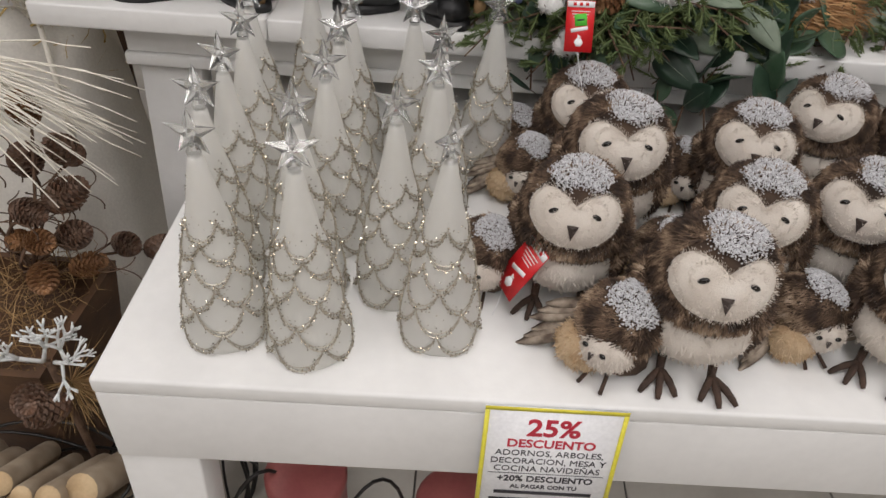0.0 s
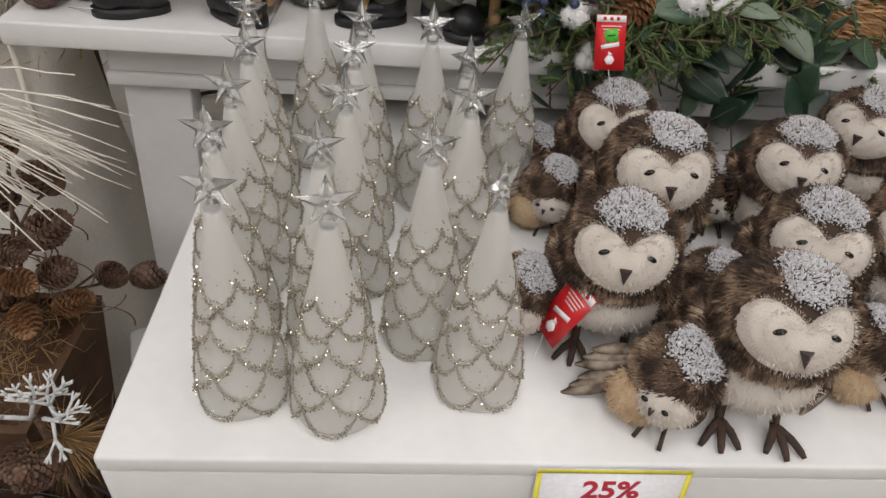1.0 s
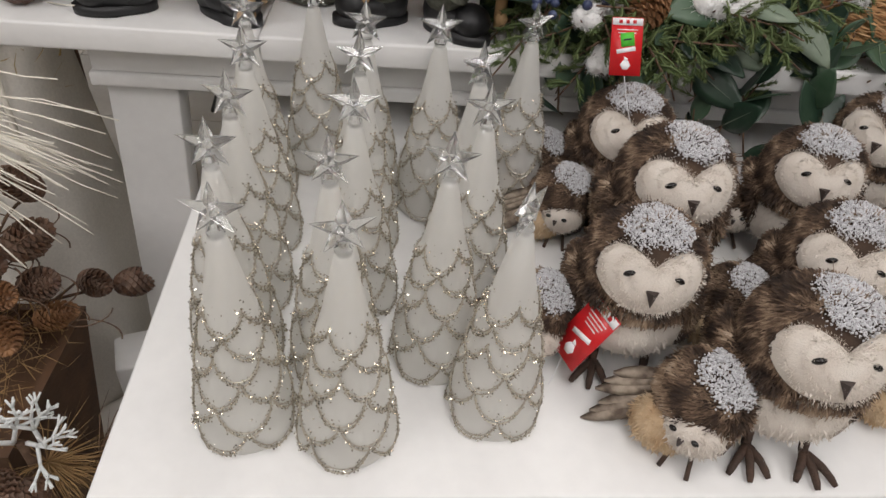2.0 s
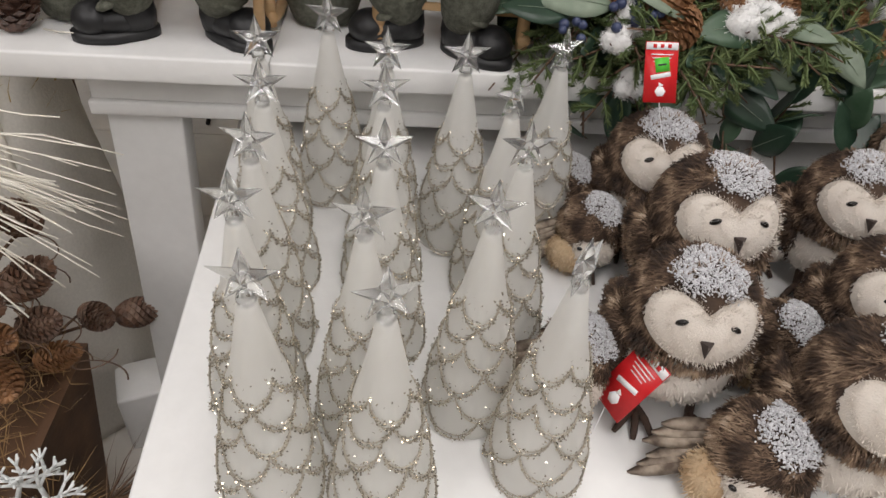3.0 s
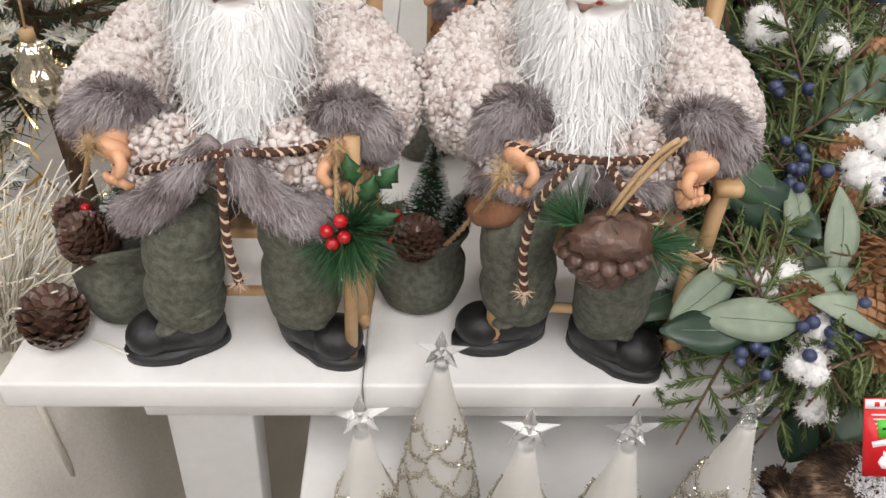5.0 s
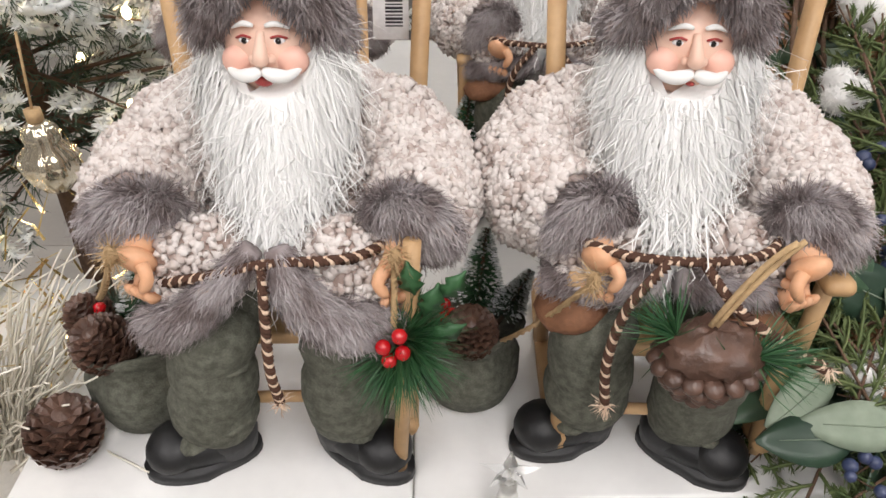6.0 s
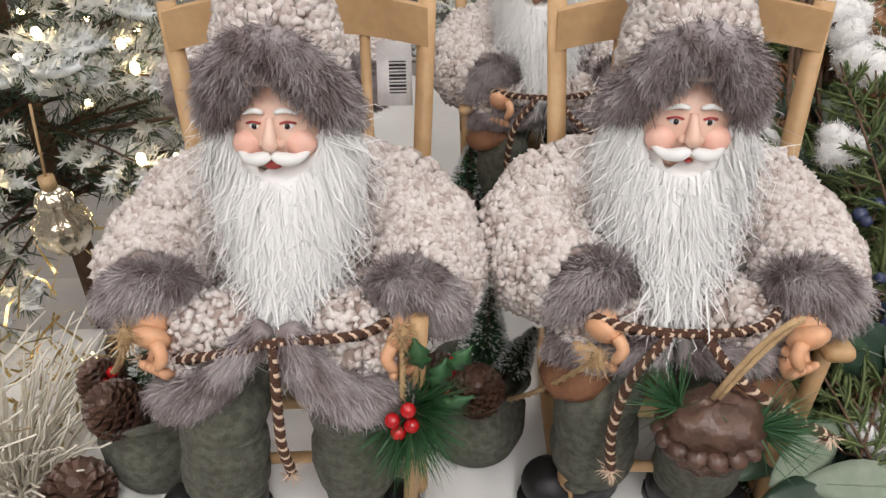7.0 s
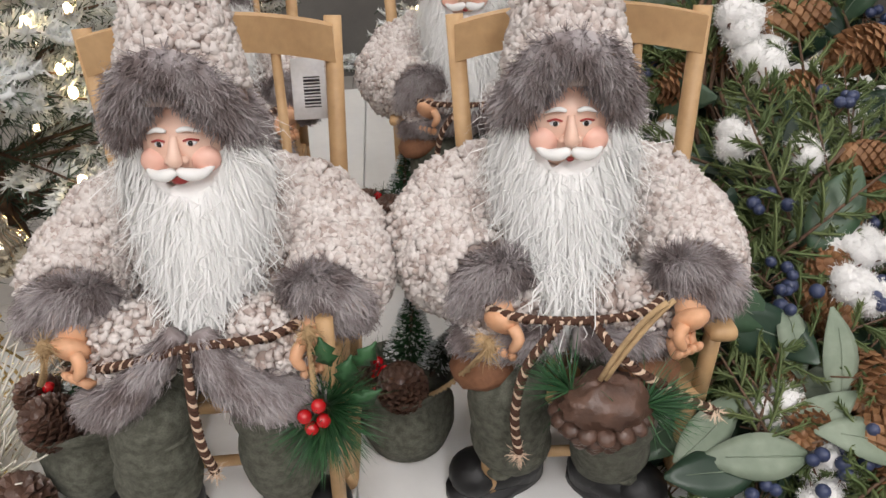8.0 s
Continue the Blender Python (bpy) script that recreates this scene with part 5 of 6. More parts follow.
NEAR_DRESS = [
    ("cotton", 0.227, 1.079, 0.856, 0, 1.00), ("cotton", 0.225, 1.048, 0.831, 0, 1.00), ("cotton", 0.336, 0.970, 0.765, 0, 1.10), ("cotton", 0.308, 0.947, 0.745, 0, 1.00),
    ("cotton", 0.154, 0.896, 0.703, 0, 0.90), ("cotton", 0.254, 1.070, 0.849, 0, 1.10), ("cotton", 0.238, 1.036, 0.820, 0, 1.10), ("cone", 0.335, 1.087, 0.863, 60, 1.20),
    ("cone", 0.213, 0.938, 0.738, 20, 1.10), ("berry", 0.149, 1.052, 0.834, 0, 1.00), ("berry", 0.249, 1.033, 0.817, 0, 1.00), ("berry", 0.159, 0.919, 0.722, 0, 1.00),
]
NEAR_SPRIGS = [
    ("berry", 0.098, 0.901, 0.707, 0, 0.90), ("berry", 0.194, 0.934, 0.735, 0, 1.00), ("berry", 0.173, 1.032, 0.817, 0, 1.10), ("cedar", 0.093, 0.982, 0.775, 110, 1.00),
    ("cedar", 0.184, 1.007, 0.796, 10, 1.00), ("cedar", 0.280, 1.004, 0.793, 20, 1.00), ("cedar", 0.153, 0.939, 0.739, 160, 1.00), ("cedar", 0.097, 0.996, 0.787, 120, 1.10),
    ("cedar", 0.123, 0.975, 0.769, 60, 1.00),
]
LEANING_DRESS = [
    ("dark", 0.210, 1.276, 0.905, 180, 1.10), ("cotton", 0.220, 1.307, 0.951, 0, 1.15), ("cotton", 0.199, 1.331, 0.987, 0, 1.10), ("cotton", 0.304, 1.259, 0.880, 0, 1.30),
    ("cotton", 0.261, 1.250, 0.867, 0, 1.00), ("cotton", 0.223, 1.248, 0.864, 0, 1.00), ("cone", 0.249, 1.332, 0.989, 0, 1.30), ("cone", 0.267, 1.285, 0.919, 170, 1.30),
    ("cone", 0.349, 1.312, 0.959, 190, 1.40),
]
wreath("cotton_wreath", pose(0.265, 1.085, HIGH + 0.135, 40, -6, 0), 0.135, 0.10, 170, 3, "eucalyptus wreath with cotton, pine cones and blue berries", NEAR_LEAVES + NEAR_DRESS + NEAR_SPRIGS)
wreath("cotton_wreath", pose(0.38, 1.36, HIGH + 0.27, 56, -4, 0), 0.185, 0.11, 170, 5, "leaning eucalyptus wreath with cotton, cones and vines", LEANING_DRESS, 0.025)
wreath("cotton_wreath", pose(0.66, 1.20, HIGH + 0.16, 42, 6, 20), 0.155, 0.10, 90, 9, "eucalyptus wreath with cotton, pine cones and blue berries")

# trailing greens hang over the edge of the high table behind the owls
tr = thing("trailing_greenery", "dark eucalyptus stems hanging over the white table edge", "greenery", pose(0, 0, 0))
g = np.random.default_rng(21)
for k in range(9):
    x0 = 0.13 + 0.050 * k
    pts = arc((x0, 0.99, HIGH + 0.030), (x0 + g.normal() * 0.03, 0.895 + g.normal() * 0.010, HIGH - 0.07 - 0.045 * (k in (3, 4, 5, 6))), -0.028, 8, (0, -0.45, -1))
    part("stem", tubed(pts, 0.0016, TWIG, 5), tr)
    for j in range(6):
        p = pts[min(7, 2 + j)]
        part("leaf", LEAVES[int(g.choice([0, 2, 2, 2, 3]))], tr, m=pose(*p, 115 + g.normal() * 28, g.normal() * 30, 180 + g.normal() * 70) @ Matrix.Scale(g.uniform(0.65, 1.0), 4))
    for j in range(2):
        p = pts[3 + 2 * j]
        part("cedar_sprig", cedar, tr, m=pose(*p, 110 + g.normal() * 25, g.normal() * 20, 180 + g.normal() * 60) @ Matrix.Scale(0.8, 4))

rn = thing("raffia_bundle", "shredded orange-brown raffia bundle lying on the white table", "craft fibre", pose(0.585, 1.03, HIGH + 0.002, 0, 0, 14))
for k, (dx, dy) in enumerate(((-0.035, 0.0), (0.045, 0.012), (0.0, 0.06))):
    b = Build()
    hm, rr = pose(dx, dy, 0.043, 0, 0, 20 * k - 15), (0.075, 0.036, 0.041)
    b.ball(hm, [q * 0.95 for q in rr], RAFFIA, 16, 10, 0.2, 3, k)
    b.fur(hm, rr, 1700, 0.045, 0.0017, RAFFIA, comb=(1, 0.35 * (k - 1), -0.25), lay=0.88, jit=0.14, bend=0.12)
    part("fibre_hank", b, rn)

# ---- flocked trees with lights, behind on the floor ----
def flocked_tree(x, y, height, base_r, seed, z0=FLOOR, low=0.25, fine=False):
    g = np.random.default_rng(seed)
    t = thing("flocked_tree", "green artificial fir tree flocked with snow and warm lights", "christmas tree", pose(x, y, z0), group="flocked trees behind the tables")
    part("trunk", tubed([(0, 0, 0), (0, 0, height)], [0.03, 0.006], TWIG, 8), t)
    for sx, sy in ((0.16, 0), (-0.16, 0), (0, 0.16), (0, -0.16)):
        part("foot", tubed([(0, 0, 0.05), (sx, sy, 0.008)], 0.008, WIRE, 6), t)
    b, inner, tw = Build(), Build(), Build()
    lights = []
    for k in range(150 if fine else 120):
        h = low + (height - low) * (g.random() ** 1.15)
        L = base_r * (1 - (h - low) / (height - low) * 0.93) * g.uniform(0.75, 1.08)
        a = g.uniform(0, 6.283)
        root, tip = np.array((0, 0, h)), np.array((L * math.cos(a), L * math.sin(a), h + L * g.uniform(-0.15, 0.25)))
        tw.tube(arc(root, tip, -0.02 * L, 6), [0.004, 0.0035, 0.003, 0.0026, 0.002, 0.0012], TWIG, 4)
        along = (tip - root) / np.linalg.norm(tip - root)
        across = np.cross(along, (0, 0, 1.0))
        for j in range(9):
            q = 0.42 + 0.58 * j / 8
            d = along * 0.75 + across * (-1) ** j * g.uniform(0.4, 0.9) * (j < 8) + np.array((0, 0, g.uniform(-0.15, 0.25)))
            d /= np.linalg.norm(d)
            c0, ln = root + (tip - root) * q, g.uniform(0.055, 0.105) * (0.6 + 0.4 * L / base_r)
            b.tube(arc(c0, c0 + d * ln, 0.006, 5), [0.003, 0.0055, 0.006, 0.0055, 0.003], FLOCK, 6)
            n = 76 if fine else 26
            f = g.uniform(0.0, 1.05, n)[:, None]
            side = g.normal(size=(n, 3))
            side -= (side @ d)[:, None] * d
            side /= np.linalg.norm(side, axis=1)[:, None]
            p = c0 + d * ln * f
            snow = side[:, 2] + g.normal(size=n) * 0.5 > -0.55
            b.strands(p[snow], d * 0.7 + side[snow], g.uniform(0.012, 0.021, snow.sum()), 0.0040 if fine else 0.006, FLOCK, bend=0.1)
            inner.strands(p[~snow], d * 0.8 + side[~snow], 0.024, 0.0022, FLOCKDARK, bend=0.05)
        n2 = int(30 + 160 * L)
        q = g.random(n2)[:, None] * 0.8
        inner.strands(root + (tip - root) * q, along + g.normal(size=(n2, 3)) * 0.7, 0.050, 0.0026, FLOCKDARK)
        if k % 3 != 2:
            lights.append(root + (tip - root) * g.uniform(0.6, 0.98) + np.array((0, 0, 0.012)))
    part("branch_wood", tw, t)["kind"] = "stuff"
    part("flocked_needles", b, t, "needle tips white with flocking")["kind"] = "stuff"
    part("inner_needles", inner, t, "dark green inner needles")["kind"] = "stuff"
    bulb = Build()
    bulb.ball(pose(0, 0, 0), (0.0068, 0.0068, 0.0095), BULB, 8, 6)
    me = bulb.mesh("bulb")
    for p in lights:
        part("bulb", me, t, "glowing warm bulb", m=pose(*p))


flocked_tree(-0.86, 1.62, 1.85, 0.44, 31, low=0.90, fine=True)
flocked_tree(-1.35, 1.35, 1.60, 0.42, 32, low=0.75, fine=True)
flocked_tree(-0.75, 2.45, 1.90, 0.46, 33, low=0.90, fine=True)
flocked_tree(0.02, 2.62, 1.65, 0.42, 34)
flocked_tree(0.85, 2.75, 1.8, 0.48, 35)

# gold and pale tinsel stems at the foot of the near tree
ti = Build()
n = 170
p = np.array((-0.70, 1.19, 0.60)) + rng.normal(size=(n, 3)) * np.array((0.05, 0.06, 0.10))
ti.strands(p, rng.normal(size=(n, 3)) + np.array((0.2, -0.3, 0.5)), 0.05, 0.004, GOLD, bend=0.1)
ti.tube([(-0.70, 1.22, FLOOR), (-0.69, 1.20, 0.62)], [0.005, 0.003], SPRAY, 6)
thing("tinsel_spray", "gold tinsel spray standing beside the flocked tree", "decoration", b=ti)


fin = thing("glass_ornament", "champagne mercury glass finial hanging from the flocked tree", "christmas ornament", pose(-0.630, 1.20, 0.84))
b = Build()
b.lathe([(0.002, -0.034), (0.012, -0.030), (0.024, -0.014), (0.029, 0.0), (0.026, 0.012), (0.016, 0.022), (0.018, 0.030), (0.014, 0.040), (0.007, 0.046)], MERCURY, seg=36, wob=lambda p, a: p * np.stack([1 + 0.07 * np.cos(a * 9), 1 + 0.07 * np.cos(a * 9), np.ones_like(a)], -1)[None])
part("ribbed_glass", b, fin, "ribbed silvered glass")
part("cap", tubed([(0, 0, 0.046), (0, 0, 0.058)], 0.008, TWINE, 10), fin, "pale cork cap")
part("hanger", tubed([(0, 0, 0.058), (0.004, 0.01, 0.13)], 0.0014, TWINE, 5), fin)

# ---- left of the tables: spray, twigs with cones, pot, logs ----
def spray(name, root, aim, n, length, spread, seed, label):
    g = np.random.default_rng(seed)
    t = thing(name, label, "floral spray")
    b = Build()
    root, aim = np.array(root), np.array(aim, float)
    for k in range(n):
        d = aim + g.normal(size=3) * spread
        d /= np.linalg.norm(d)
        L = length * g.uniform(0.6, 1.05)
        tip = root + d * L + np.array((0, 0, -0.16 * L))
        ln = arc(root + g.normal(size=3) * 0.012, tip, -0.05 * L, 9) + g.normal(size=(9, 3)) * 0.0015
        b.tube(ln, np.linspace(0.0018, 0.0010, 9), SPRAY, 4)
    part("stem_spray", b, t)["kind"] = "stuff"
    part("stalk", tubed([root + np.array((-0.02, 0.02, -0.35)), root], 0.005, SPRAY, 6), t)
    return t


spray("ivory_spray", (-0.74, 0.78, 0.62), (1.0, -0.05, -0.16), 60, 0.31, 0.17, 41, "spray of long ivory glittered stems in a tall pot")
spray("ivory_spray", (-0.80, 1.04, 0.60), (0.45, 0.05, 0.95), 70, 0.32, 0.35, 42, "spray of long ivory glittered stems in a tall pot")

spray("ivory_spray", (-0.70, 1.07, 0.57), (0.30, -0.10, 1.0), 130, 0.27, 0.30, 43, "dense spray of ivory stems beside the white table")

pot = thing("tall_pot", "tall tapered rusty brown pot standing on the floor", "planter", pose(-0.70, 0.72, FLOOR))
g2 = Build()
rows = []
for z, w in ((0.0, 0.085), (0.02, 0.09), (0.46, 0.135), (0.48, 0.138), (0.48, 0.125), (0.42, 0.12)):
    rows.append([(-w, -w, z), (w, -w, z), (w, w, z), (-w, w, z)])
g2.grid(np.array(rows, float), POT)
part("vessel", g2, pot, smooth=False)
moss = Build()
n = 500
p = np.stack([rng.uniform(-0.12, 0.12, n), rng.uniform(-0.12, 0.12, n), 0.46 + 0.05 * rng.random(n)], -1)
moss.strands(p, rng.normal(size=(n, 3)) + np.array((0, 0, 0.2)), rng.uniform(0.03, 0.08, n), 0.0016, STRAW, bend=0.25)
part("moss", moss, pot, "tangled straw and moss")["kind"] = "stuff"

cb = thing("cone_branch", "brown twig branch with many pine cones over the pot", "floral branch", pose(-0.645, 0.80, 0.32))
g = np.random.default_rng(50)
CONES = [(0.055, 0.005, 0.190, 30, 20), (0.020, 0.150, 0.030, 40, -60), (0.035, 0.005, -0.035, 60, 80), (0.000, -0.02, -0.02, 70, 60), (-0.02, 0.0, 0.03, 90, 70), (0.03, 0.01, 0.03, 60, 110),
         (0.045, -0.01, -0.085, 70, 95), (0.030, 0.165, -0.160, 85, 60), (0.062, 0.200, -0.210, 100, 120), (-0.05, 0.03, -0.06, 60, 20), (-0.06, -0.02, 0.06, 20, 70), (-0.01, 0.05, 0.07, 30, 40), (0.01, -0.03, -0.07, 80, 30)]
for k, (dx, dy, dz, rx, rz) in enumerate(CONES):
    part("twig", tubed(arc((-0.03, 0.0, -0.10), (dx, dy, dz), 0.03, 9, (g.normal(), g.normal(), 0.4)), [0.0028] * 8 + [0.0018], TWIG, 5), cb)
    part("pine_cone", cone_frost if k % 3 else cone_brown, cb, "reddish brown cone with pale scale tips", m=pose(dx, dy, dz, rx, 0, rz) @ Matrix.Scale(g.uniform(0.95, 1.2), 4))
curl = Build()
for k in range(26):
    a = np.linspace(0, g.uniform(4, 9), 22)
    c0 = g.normal(size=3) * 0.05
    rr = g.uniform(0.012, 0.035)
    curl.tube(np.stack([c0[0] + rr * np.cos(a), c0[1] + rr * np.sin(a) * 0.6, c0[2] + 0.010 * a - 0.03], -1), 0.0012, TWIG, 4)
part("tendril_tangle", curl, cb, "thin curly tendrils")["kind"] = "stuff"

wb = thing("white_coral_branch", "white flocked coral-like branch with grey cones", "floral branch", pose(-0.520, 0.565, 0.27))
co = Build()


def fork(p, d, L, depth, rr):
    q = p + d * L
    co.tube(arc(p, q, 0.006 * L, 4), [rr, rr * 0.95, rr * 0.9, rr * 0.8], FLOCK, 5)
    if depth:
        for s in (-1, 1, 0.2):
            e = d + np.array((s * 0.55, g.normal() * 0.3, g.normal() * 0.35))
            fork(q, e / np.linalg.norm(e), L * 0.72, depth - 1, rr * 0.78)


for k in range(5):
    e = np.array((g.normal() * 0.5, -0.3 + g.normal() * 0.3, 0.8))
    fork(np.array((g.normal() * 0.02, 0, -0.01)), e / np.linalg.norm(e), 0.034, 3, 0.0034)
part("coral_spray", co, wb)
part("stem", tubed([(0, 0.02, -0.55), (0.0, 0.0, -0.01)], 0.006, TWIG, 6), wb)
part("pine_cone", cone_frost, wb, "grey frosted cone", m=pose(-0.02, -0.03, -0.045, 60, 0, 30))
part("pine_cone", cone_frost, wb, "grey frosted cone", m=pose(0.03, -0.03, -0.055, 80, 0, -40))
part("needle_tuft", needles(0.09, 200, 0.6, STRAW, 0.0014, (0.7, -0.2, -0.1)), wb, m=pose(0.02, 0, -0.05))
part("needle_tuft", needles(0.10, 240, 0.6, TWIG, 0.0014, (0.8, 0.2, -0.4)), wb, m=pose(0.06, 0.04, -0.09))

lb = thing("log_basket", "black wire basket packed with pale cut logs", "basket", pose(-0.585, 0.50, FLOOR))
k = 0
for iz in range(8):
    for ix in range(6):
        lg = Build()
        r0 = 0.021 + 0.005 * math.sin(iz * 3 + ix * 5)
        mm = pose(-0.11 + ix * 0.044 + (iz % 2) * 0.022, 0.012 * math.sin(ix * 4 + iz * 9), 0.075 + iz * 0.040, 52, 0, 8 * math.sin(ix * 7 + iz))
        lg.lathe([(r0 * 0.97, -0.075), (r0, -0.072), (r0 * 1.02, 0.0), (r0, 0.072), (r0 * 0.97, 0.075)], BARK, mm, 14, caps=False)
        lg.lathe([(0.0015, 0.0748), (r0 * 0.97, 0.0752), (r0 * 0.97, 0.0745)], BARKWOOD, mm, 14)
        lg.lathe([(r0 * 0.97, -0.0745), (r0 * 0.97, -0.0752), (0.0015, -0.0748)], BARKWOOD, mm, 14)
        part("log", lg, lb)
for s in range(7):
    a = s * 0.45
    part("wire", tubed([(0.17 * math.cos(t * 1.0) , -0.085 * math.sin(t) if 0 < t < 3.1416 else 0.09 * -math.sin(t), 0.02 + 0.345 * (0.5 + 0.5 * math.sin(t * 0.5 + a * 2))) for t in np.linspace(0, 6.2832, 33)], 0.0028, WIRE, 5), lb)

# wire ball, crinkled bag and tin under the tables
wbk = thing("wire_ball", "black wire ball decoration standing under the table edge", "decoration", pose(-0.42, 0.64, FLOOR + 0.17))
for s in range(7):
    t = np.linspace(0, 2 * math.pi, 33)
    ring = np.stack([0.13 * np.cos(t), 0.13 * np.sin(t), 0.02 * np.sin(t * 3 + s)], -1)
    part("wire_ring", tubed(move(ring, pose(0, 0, 0, 30 + s * 25, s * 40, 0)), 0.003, WIRE, 5), wbk)
part("foot", tubed([(0, 0, -0.17), (0, 0, -0.125)], 0.02, WIRE, 8), wbk)
bg = Build()
bg.ball(pose(0, 0, 0.075), (0.085, 0.075, 0.075), PLASTIC, 22, 14, 0.30, 3.5, 4)
thing("crinkled_bag", "clear crinkled plastic bag lying under the tables", "bag", pose(-0.40, 0.93, FLOOR), b=bg)


def tin(x, y, m1, label):
    t = thing("gift_tin", label, "tin", pose(x, y, FLOOR))
    b = Build()
    b.lathe([(0.058, 0), (0.060, 0.004), (0.060, 0.36), (0.062, 0.365), (0.062, 0.385), (0.056, 0.39), (0.01, 0.392)], m1, seg=28)
    part("body", b, t)
    b = Build()
    b.lathe([(0.0625, 0.10), (0.063, 0.10), (0.063, 0.28), (0.0625, 0.28)], CARDWHITE, seg=28)
    part("paper_band", b, t, "white printed paper band")
    part("price_sticker", boxed((0.05, 0.0015, 0.026), pose(0, -0.0645, 0.33), GREENCARD, 0), t, "green price sticker")


tin(-0.155, 0.52, TINPAINT, "faded red gift tin with white band under the low table")
tin(0.075, 0.49, TINPAINT, "faded red gift tin with white band under the low table")
for k, (x, y) in enumerate(((-0.22, 0.5), (-0.05, 0.50), (0.0, 0.46))):
    t = np.linspace(0, 2 * math.pi, 29)
    pts = np.stack([x + 0.055 * np.cos(t), y + 0.02 * np.sin(t * 2), FLOOR + 0.205 + 0.20 * np.sin(t)], -1)
    thing("wire_hoop", "thin black wire hoop standing under the table", "decoration", b=tubed(pts, 0.003, WIRE, 5))

# a second white stand with a broad leg behind the pot, and floor tiles
sd = thing("white_stand", "pale grey draped stand with a white block foot", "display stand", pose(-0.84, 1.22, FLOOR))
dr = Build()
ang = np.linspace(0, 2 * np.pi, 48, endpoint=False)
rows = []
for z, r0 in ((0.0, 0.25), (0.03, 0.255), (0.25, 0.225), (0.5, 0.20), (0.75, 0.17), (0.84, 0.15)):
    f = 1 + 0.05 * np.sin(ang * 9) * (1 - z) + 0.03 * np.sin(ang * 5 + z * 4)
    rows.append(np.stack([r0 * f * np.cos(ang), r0 * f * np.sin(ang), np.full(48, z)], -1))
dr.grid(np.array(rows), CLOTH)
part("drape", dr, sd, "smooth pale grey cloth")
part("top_board", boxed((0.26, 0.26, 0.018), pose(0, 0, 0.8505), WHITE, 0.004), sd, "white board on top")
blk = boxed((0.10, 0.10, 0.16), pose(-0.60, 1.05, FLOOR + 0.0805, 0, 0, 20), WHITE, 0.006)
thing("white_block", "small white wooden block on the tiled floor", "block", b=blk)


# ---- tags, sign, writing ----
def text(body, size, material, m, parent, bold=0.0, squeeze=1.0):
    c = bpy.data.curves.new("lettering", "FONT")
    c.body, c.size, c.align_x, c.align_y, c.extrude, c.offset, c.resolution_u = body, size, "CENTER", "CENTER", 0.0002, bold, 3
    tmp = new("lettering_curve", c)
    bpy.context.view_layer.update()
    me = bpy.data.meshes.new_from_object(tmp.evaluated_get(bpy.context.evaluated_depsgraph_get()))
    bpy.data.objects.remove(tmp)
    me.materials.clear()
    me.materials.append(material)
    ob = new("lettering", me)
    ob.parent = parent
    ob.matrix_basis = m @ Matrix.Diagonal((squeeze, 1, 1, 1))
    return ob


sign = thing("discount_sign", "white discount sign with yellow border and red letters", "sign", FRONT @ pose(0.487, -0.0165, LOW - 0.094, 83, 0, 0))
part("card", boxed((0.150, 0.190, 0.0012), pose(0, 0, 0), CARDWHITE, 0), sign)
for sx, sy, x, y in ((0.150, 0.005, 0, 0.0925), (0.150, 0.005, 0, -0.0925), (0.005, 0.180, -0.0725, 0), (0.005, 0.180, 0.0725, 0)):
    part("border", boxed((sx, sy, 0.0005), pose(x, y, 0.0009), YELLOW, 0), sign, "yellow printed border")
for body, y, size, mt, bold, sq in (("25%", 0.065, 0.034, REDINK, 0.0009, 1.0), ("DESCUENTO", 0.042, 0.0165, REDINK, 0.0004, 1.0), ("ADORNOS, ARBOLES,", 0.0275, 0.0122, INK, 0.0, 1.0),
                                    ("DECORACION, MESA Y", 0.0150, 0.0122, INK, 0.0, 1.0), ("COCINA NAVIDEÑAS", 0.0028, 0.0122, INK, 0.0, 1.0), ("+20% DESCUENTO", -0.0135, 0.0128, INK, 0.0003, 1.0), ("AL PAGAR CON TU", -0.0260, 0.0085, INK, 0.0002, 1.0)):
    text(body, size, mt, pose(0, y, 0.0009), sign, bold, sq)
part("rule", boxed((0.128, 0.0006, 0.0004), pose(0, -0.0045, 0.0009), INK, 0), sign)
for y, w in ((-0.036, 0.11), (-0.048, 0.12), (-0.060, 0.10)):
    part("print_bar", boxed((w, 0.005, 0.0004), pose(0, y, 0.0009), INK, 0), sign)


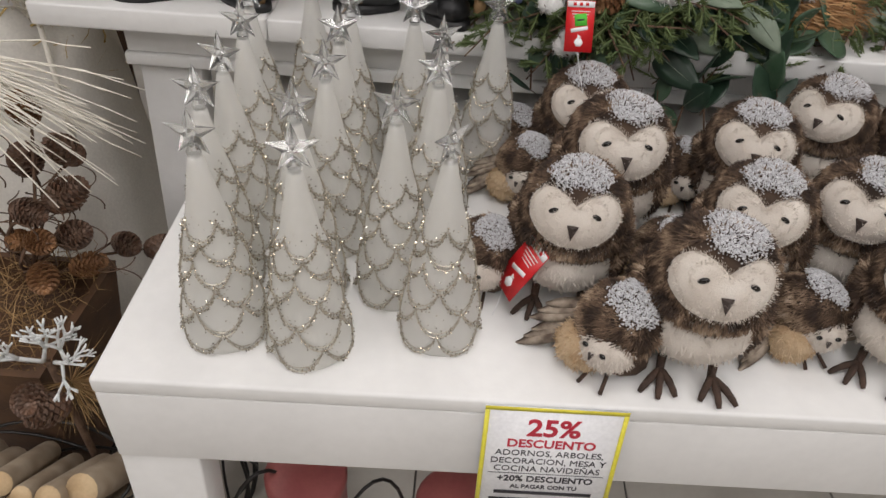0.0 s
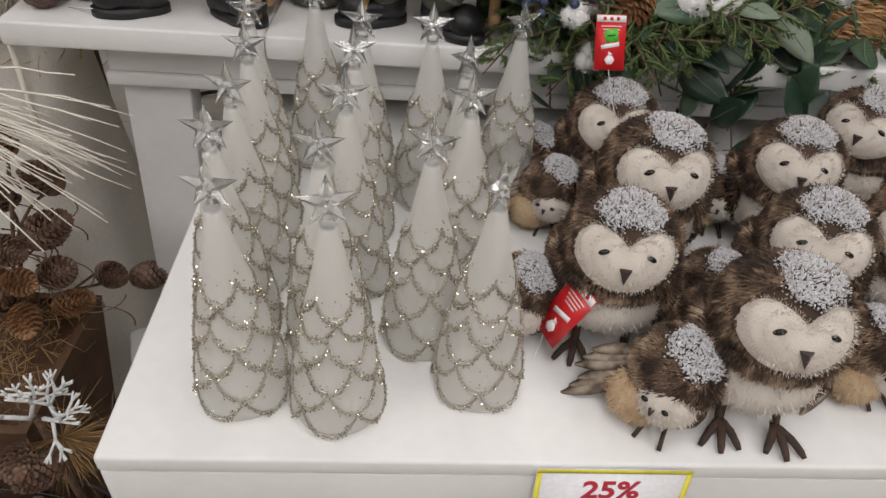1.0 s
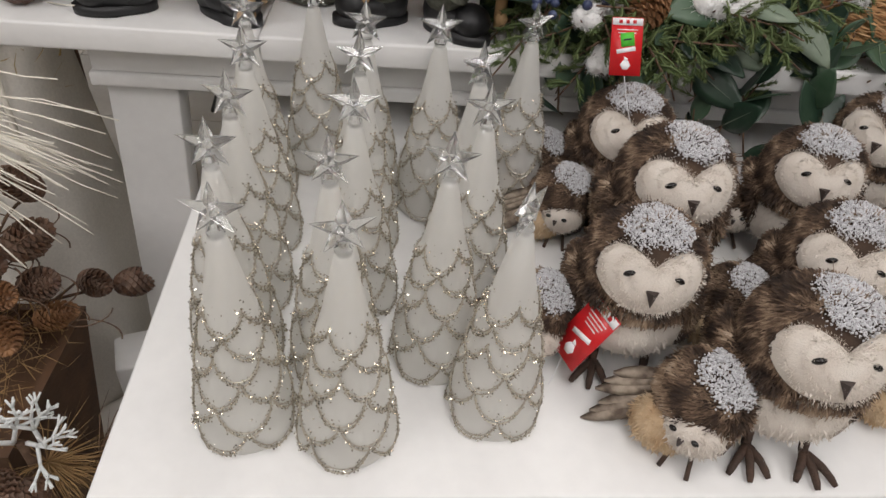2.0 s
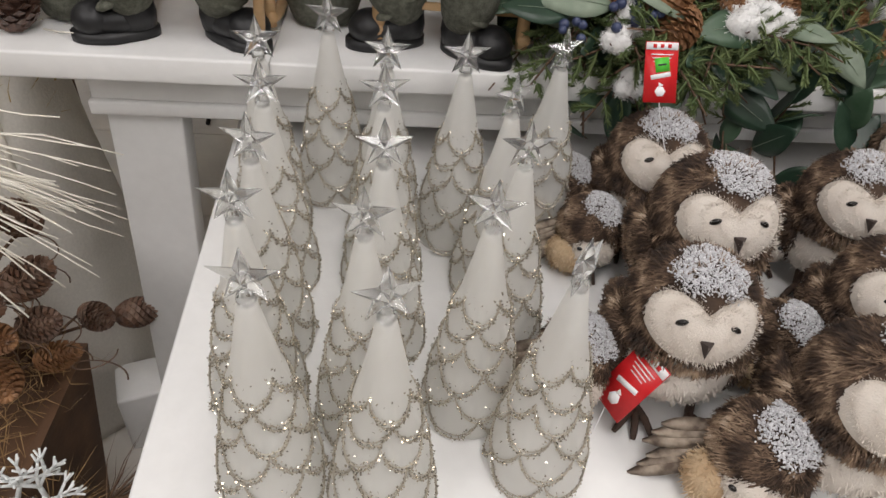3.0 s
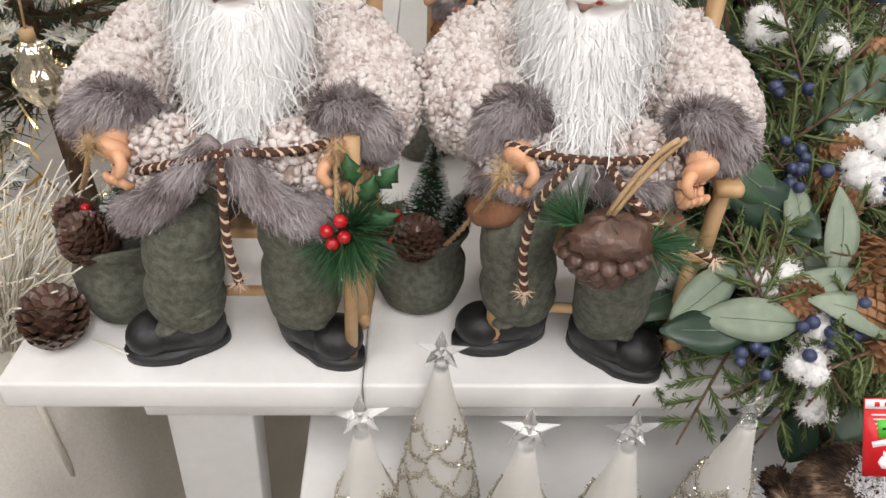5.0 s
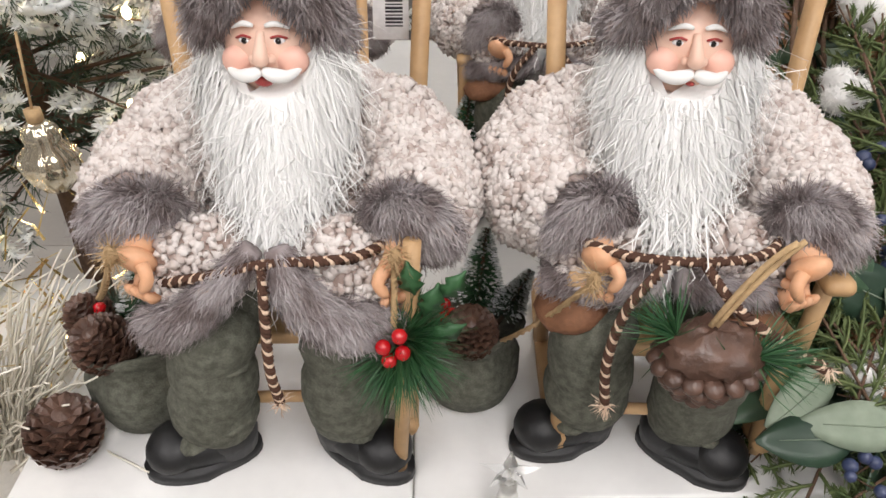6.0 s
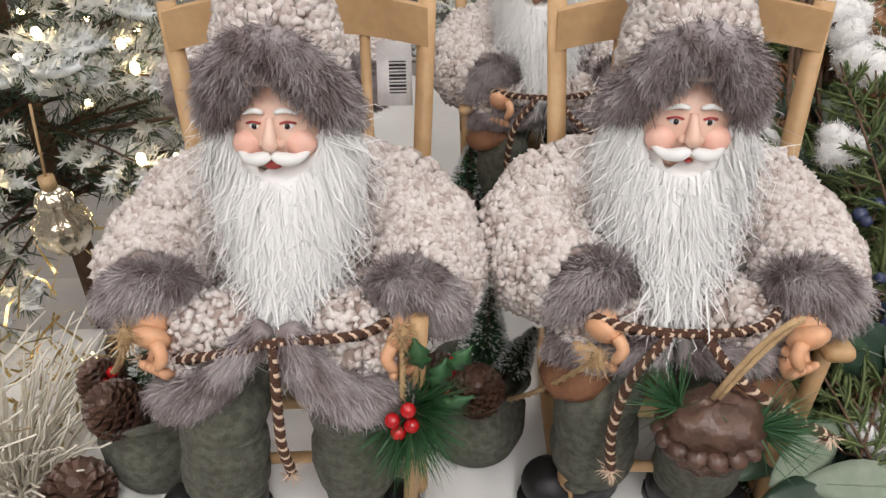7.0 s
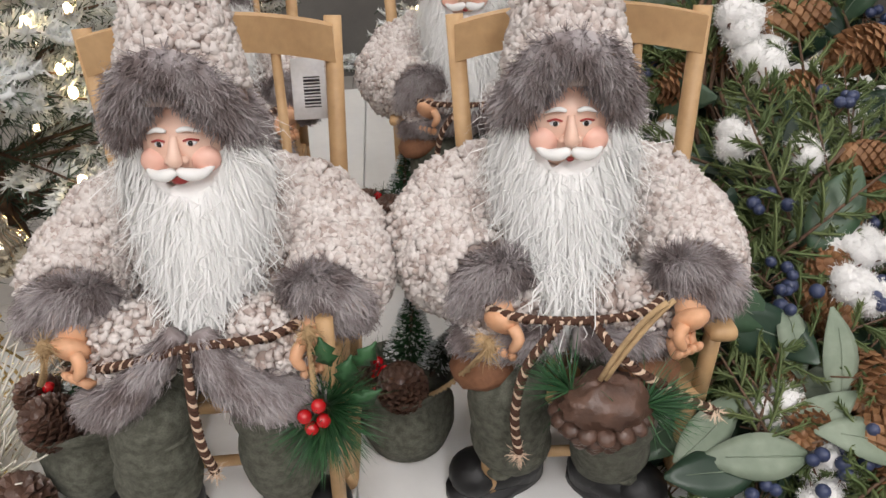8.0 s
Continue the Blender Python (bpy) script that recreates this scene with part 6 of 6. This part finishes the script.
def red_tag(m, sticker):
    t = thing("hang_tag", "red cardboard hang tag with white emblem on a string", "price tag", m, group="red hang tags on the owls")
    part("card", boxed((0.036, 0.066, 0.0009), pose(0, 0, 0), RED, 0), t)
    part("white_strip", boxed((0.035, 0.008, 0.0004), pose(0, 0.028, 0.0008), CARDWHITE, 0), t)
    for x in (-0.008, 0.0, 0.008):
        part("print_mark", boxed((0.004, 0.004, 0.0003), pose(x, 0.028, 0.0012), RED, 0), t)
    e = Build()
    e.lathe([(0.006, 0), (0.006, 0.0004), (0.001, 0.0005)], CARDWHITE, pose(0, -0.021, 0.0006), 6)
    e.lathe([(0.0035, 0), (0.0035, 0.0004), (0.001, 0.0005)], CARDWHITE, pose(0, -0.014, 0.0006), 3)
    part("emblem", e, t, "white printed emblem")
    part("print_mark", boxed((0.022, 0.005, 0.0003), pose(0, -0.004, 0.0007, 0, 0, 12), CARDWHITE, 0), t)
    for j in range(4):
        part("print_mark", boxed((0.024 - 0.003 * j, 0.0011, 0.0003), pose(0, 0.019 - j * 0.0038, 0.0006), CARDWHITE, 0), t)
    if sticker:
        part("price_sticker", boxed((0.0155, 0.0155, 0.0005), pose(0.001, 0.008, 0.0010, 0, 0, 8), GREENCARD, 0), t, "bright green price sticker")
        part("print_mark", boxed((0.009, 0.002, 0.0003), pose(0.001, 0.008, 0.0015, 0, 0, 8), INK, 0), t)
    part("string", tubed(arc((0, -0.033, 0), (0.012, -0.085, -0.006), 0.004, 8), 0.0005, CARDWHITE, 4), t)
    return t


red_tag(pose(0.183, 0.822, 0.702, 55, -3, -4), True)
red_tag(pose(0.118, 0.528, 0.532, 60, 0, -60) @ pose(0, 0, 0, 0, 0, -9) @ Matrix.Scale(1.1, 4), False)
bt = thing("barcode_tag", "white paper barcode tag hanging from a chair post", "price tag", pose(-0.281, 1.213, 0.992, 62, 0, 0))
part("card", boxed((0.033, 0.060, 0.0008), pose(0, 0, 0), CARDWHITE, 0), bt)
for j in range(10):
    part("print_bar", boxed((0.016, 0.0012 + 0.0006 * (j % 3), 0.0003), pose(0.003, -0.018 + 0.0032 * j, 0.0006), INK, 0), bt)

# ---- floor tiles ----
S = 0.45
nx, ny = int((X1 - X0) / S) + 1, int((Y1 - Y0) / S) + 1
tm = boxed((S - 0.004, S - 0.004, 0.010), Matrix(), TILE, 0.0015).mesh("tile", False)
for i in range(nx):
    for j in range(ny):
        x, y = X0 + S * (i + 0.5), -3.2 + 0.035 + S * (j + 0.5)
        if x < X1 - 0.1 and y < Y1 - 0.1:
            part("tile", tm, floor, m=pose(x, y, FLOOR - 0.005))

# ---- ceiling lights ----
rim, dif = boxed((0.62, 1.07, 0.018), pose(0, 0, -0.0095), WHITE, 0.003).mesh("housing", False), boxed((0.54, 0.99, 0.006), pose(0, 0, -0.0220), LAMP, 0.001).mesh("diffuser", False)
for px, py in PANELS:
    cl = thing("ceiling_light", "flat white rectangular ceiling light with glowing diffuser", "ceiling light", pose(px, py, CEIL), group="ceiling lights of the shop")
    part("housing", rim, cl)
    part("diffuser", dif, cl, "glowing white diffuser")
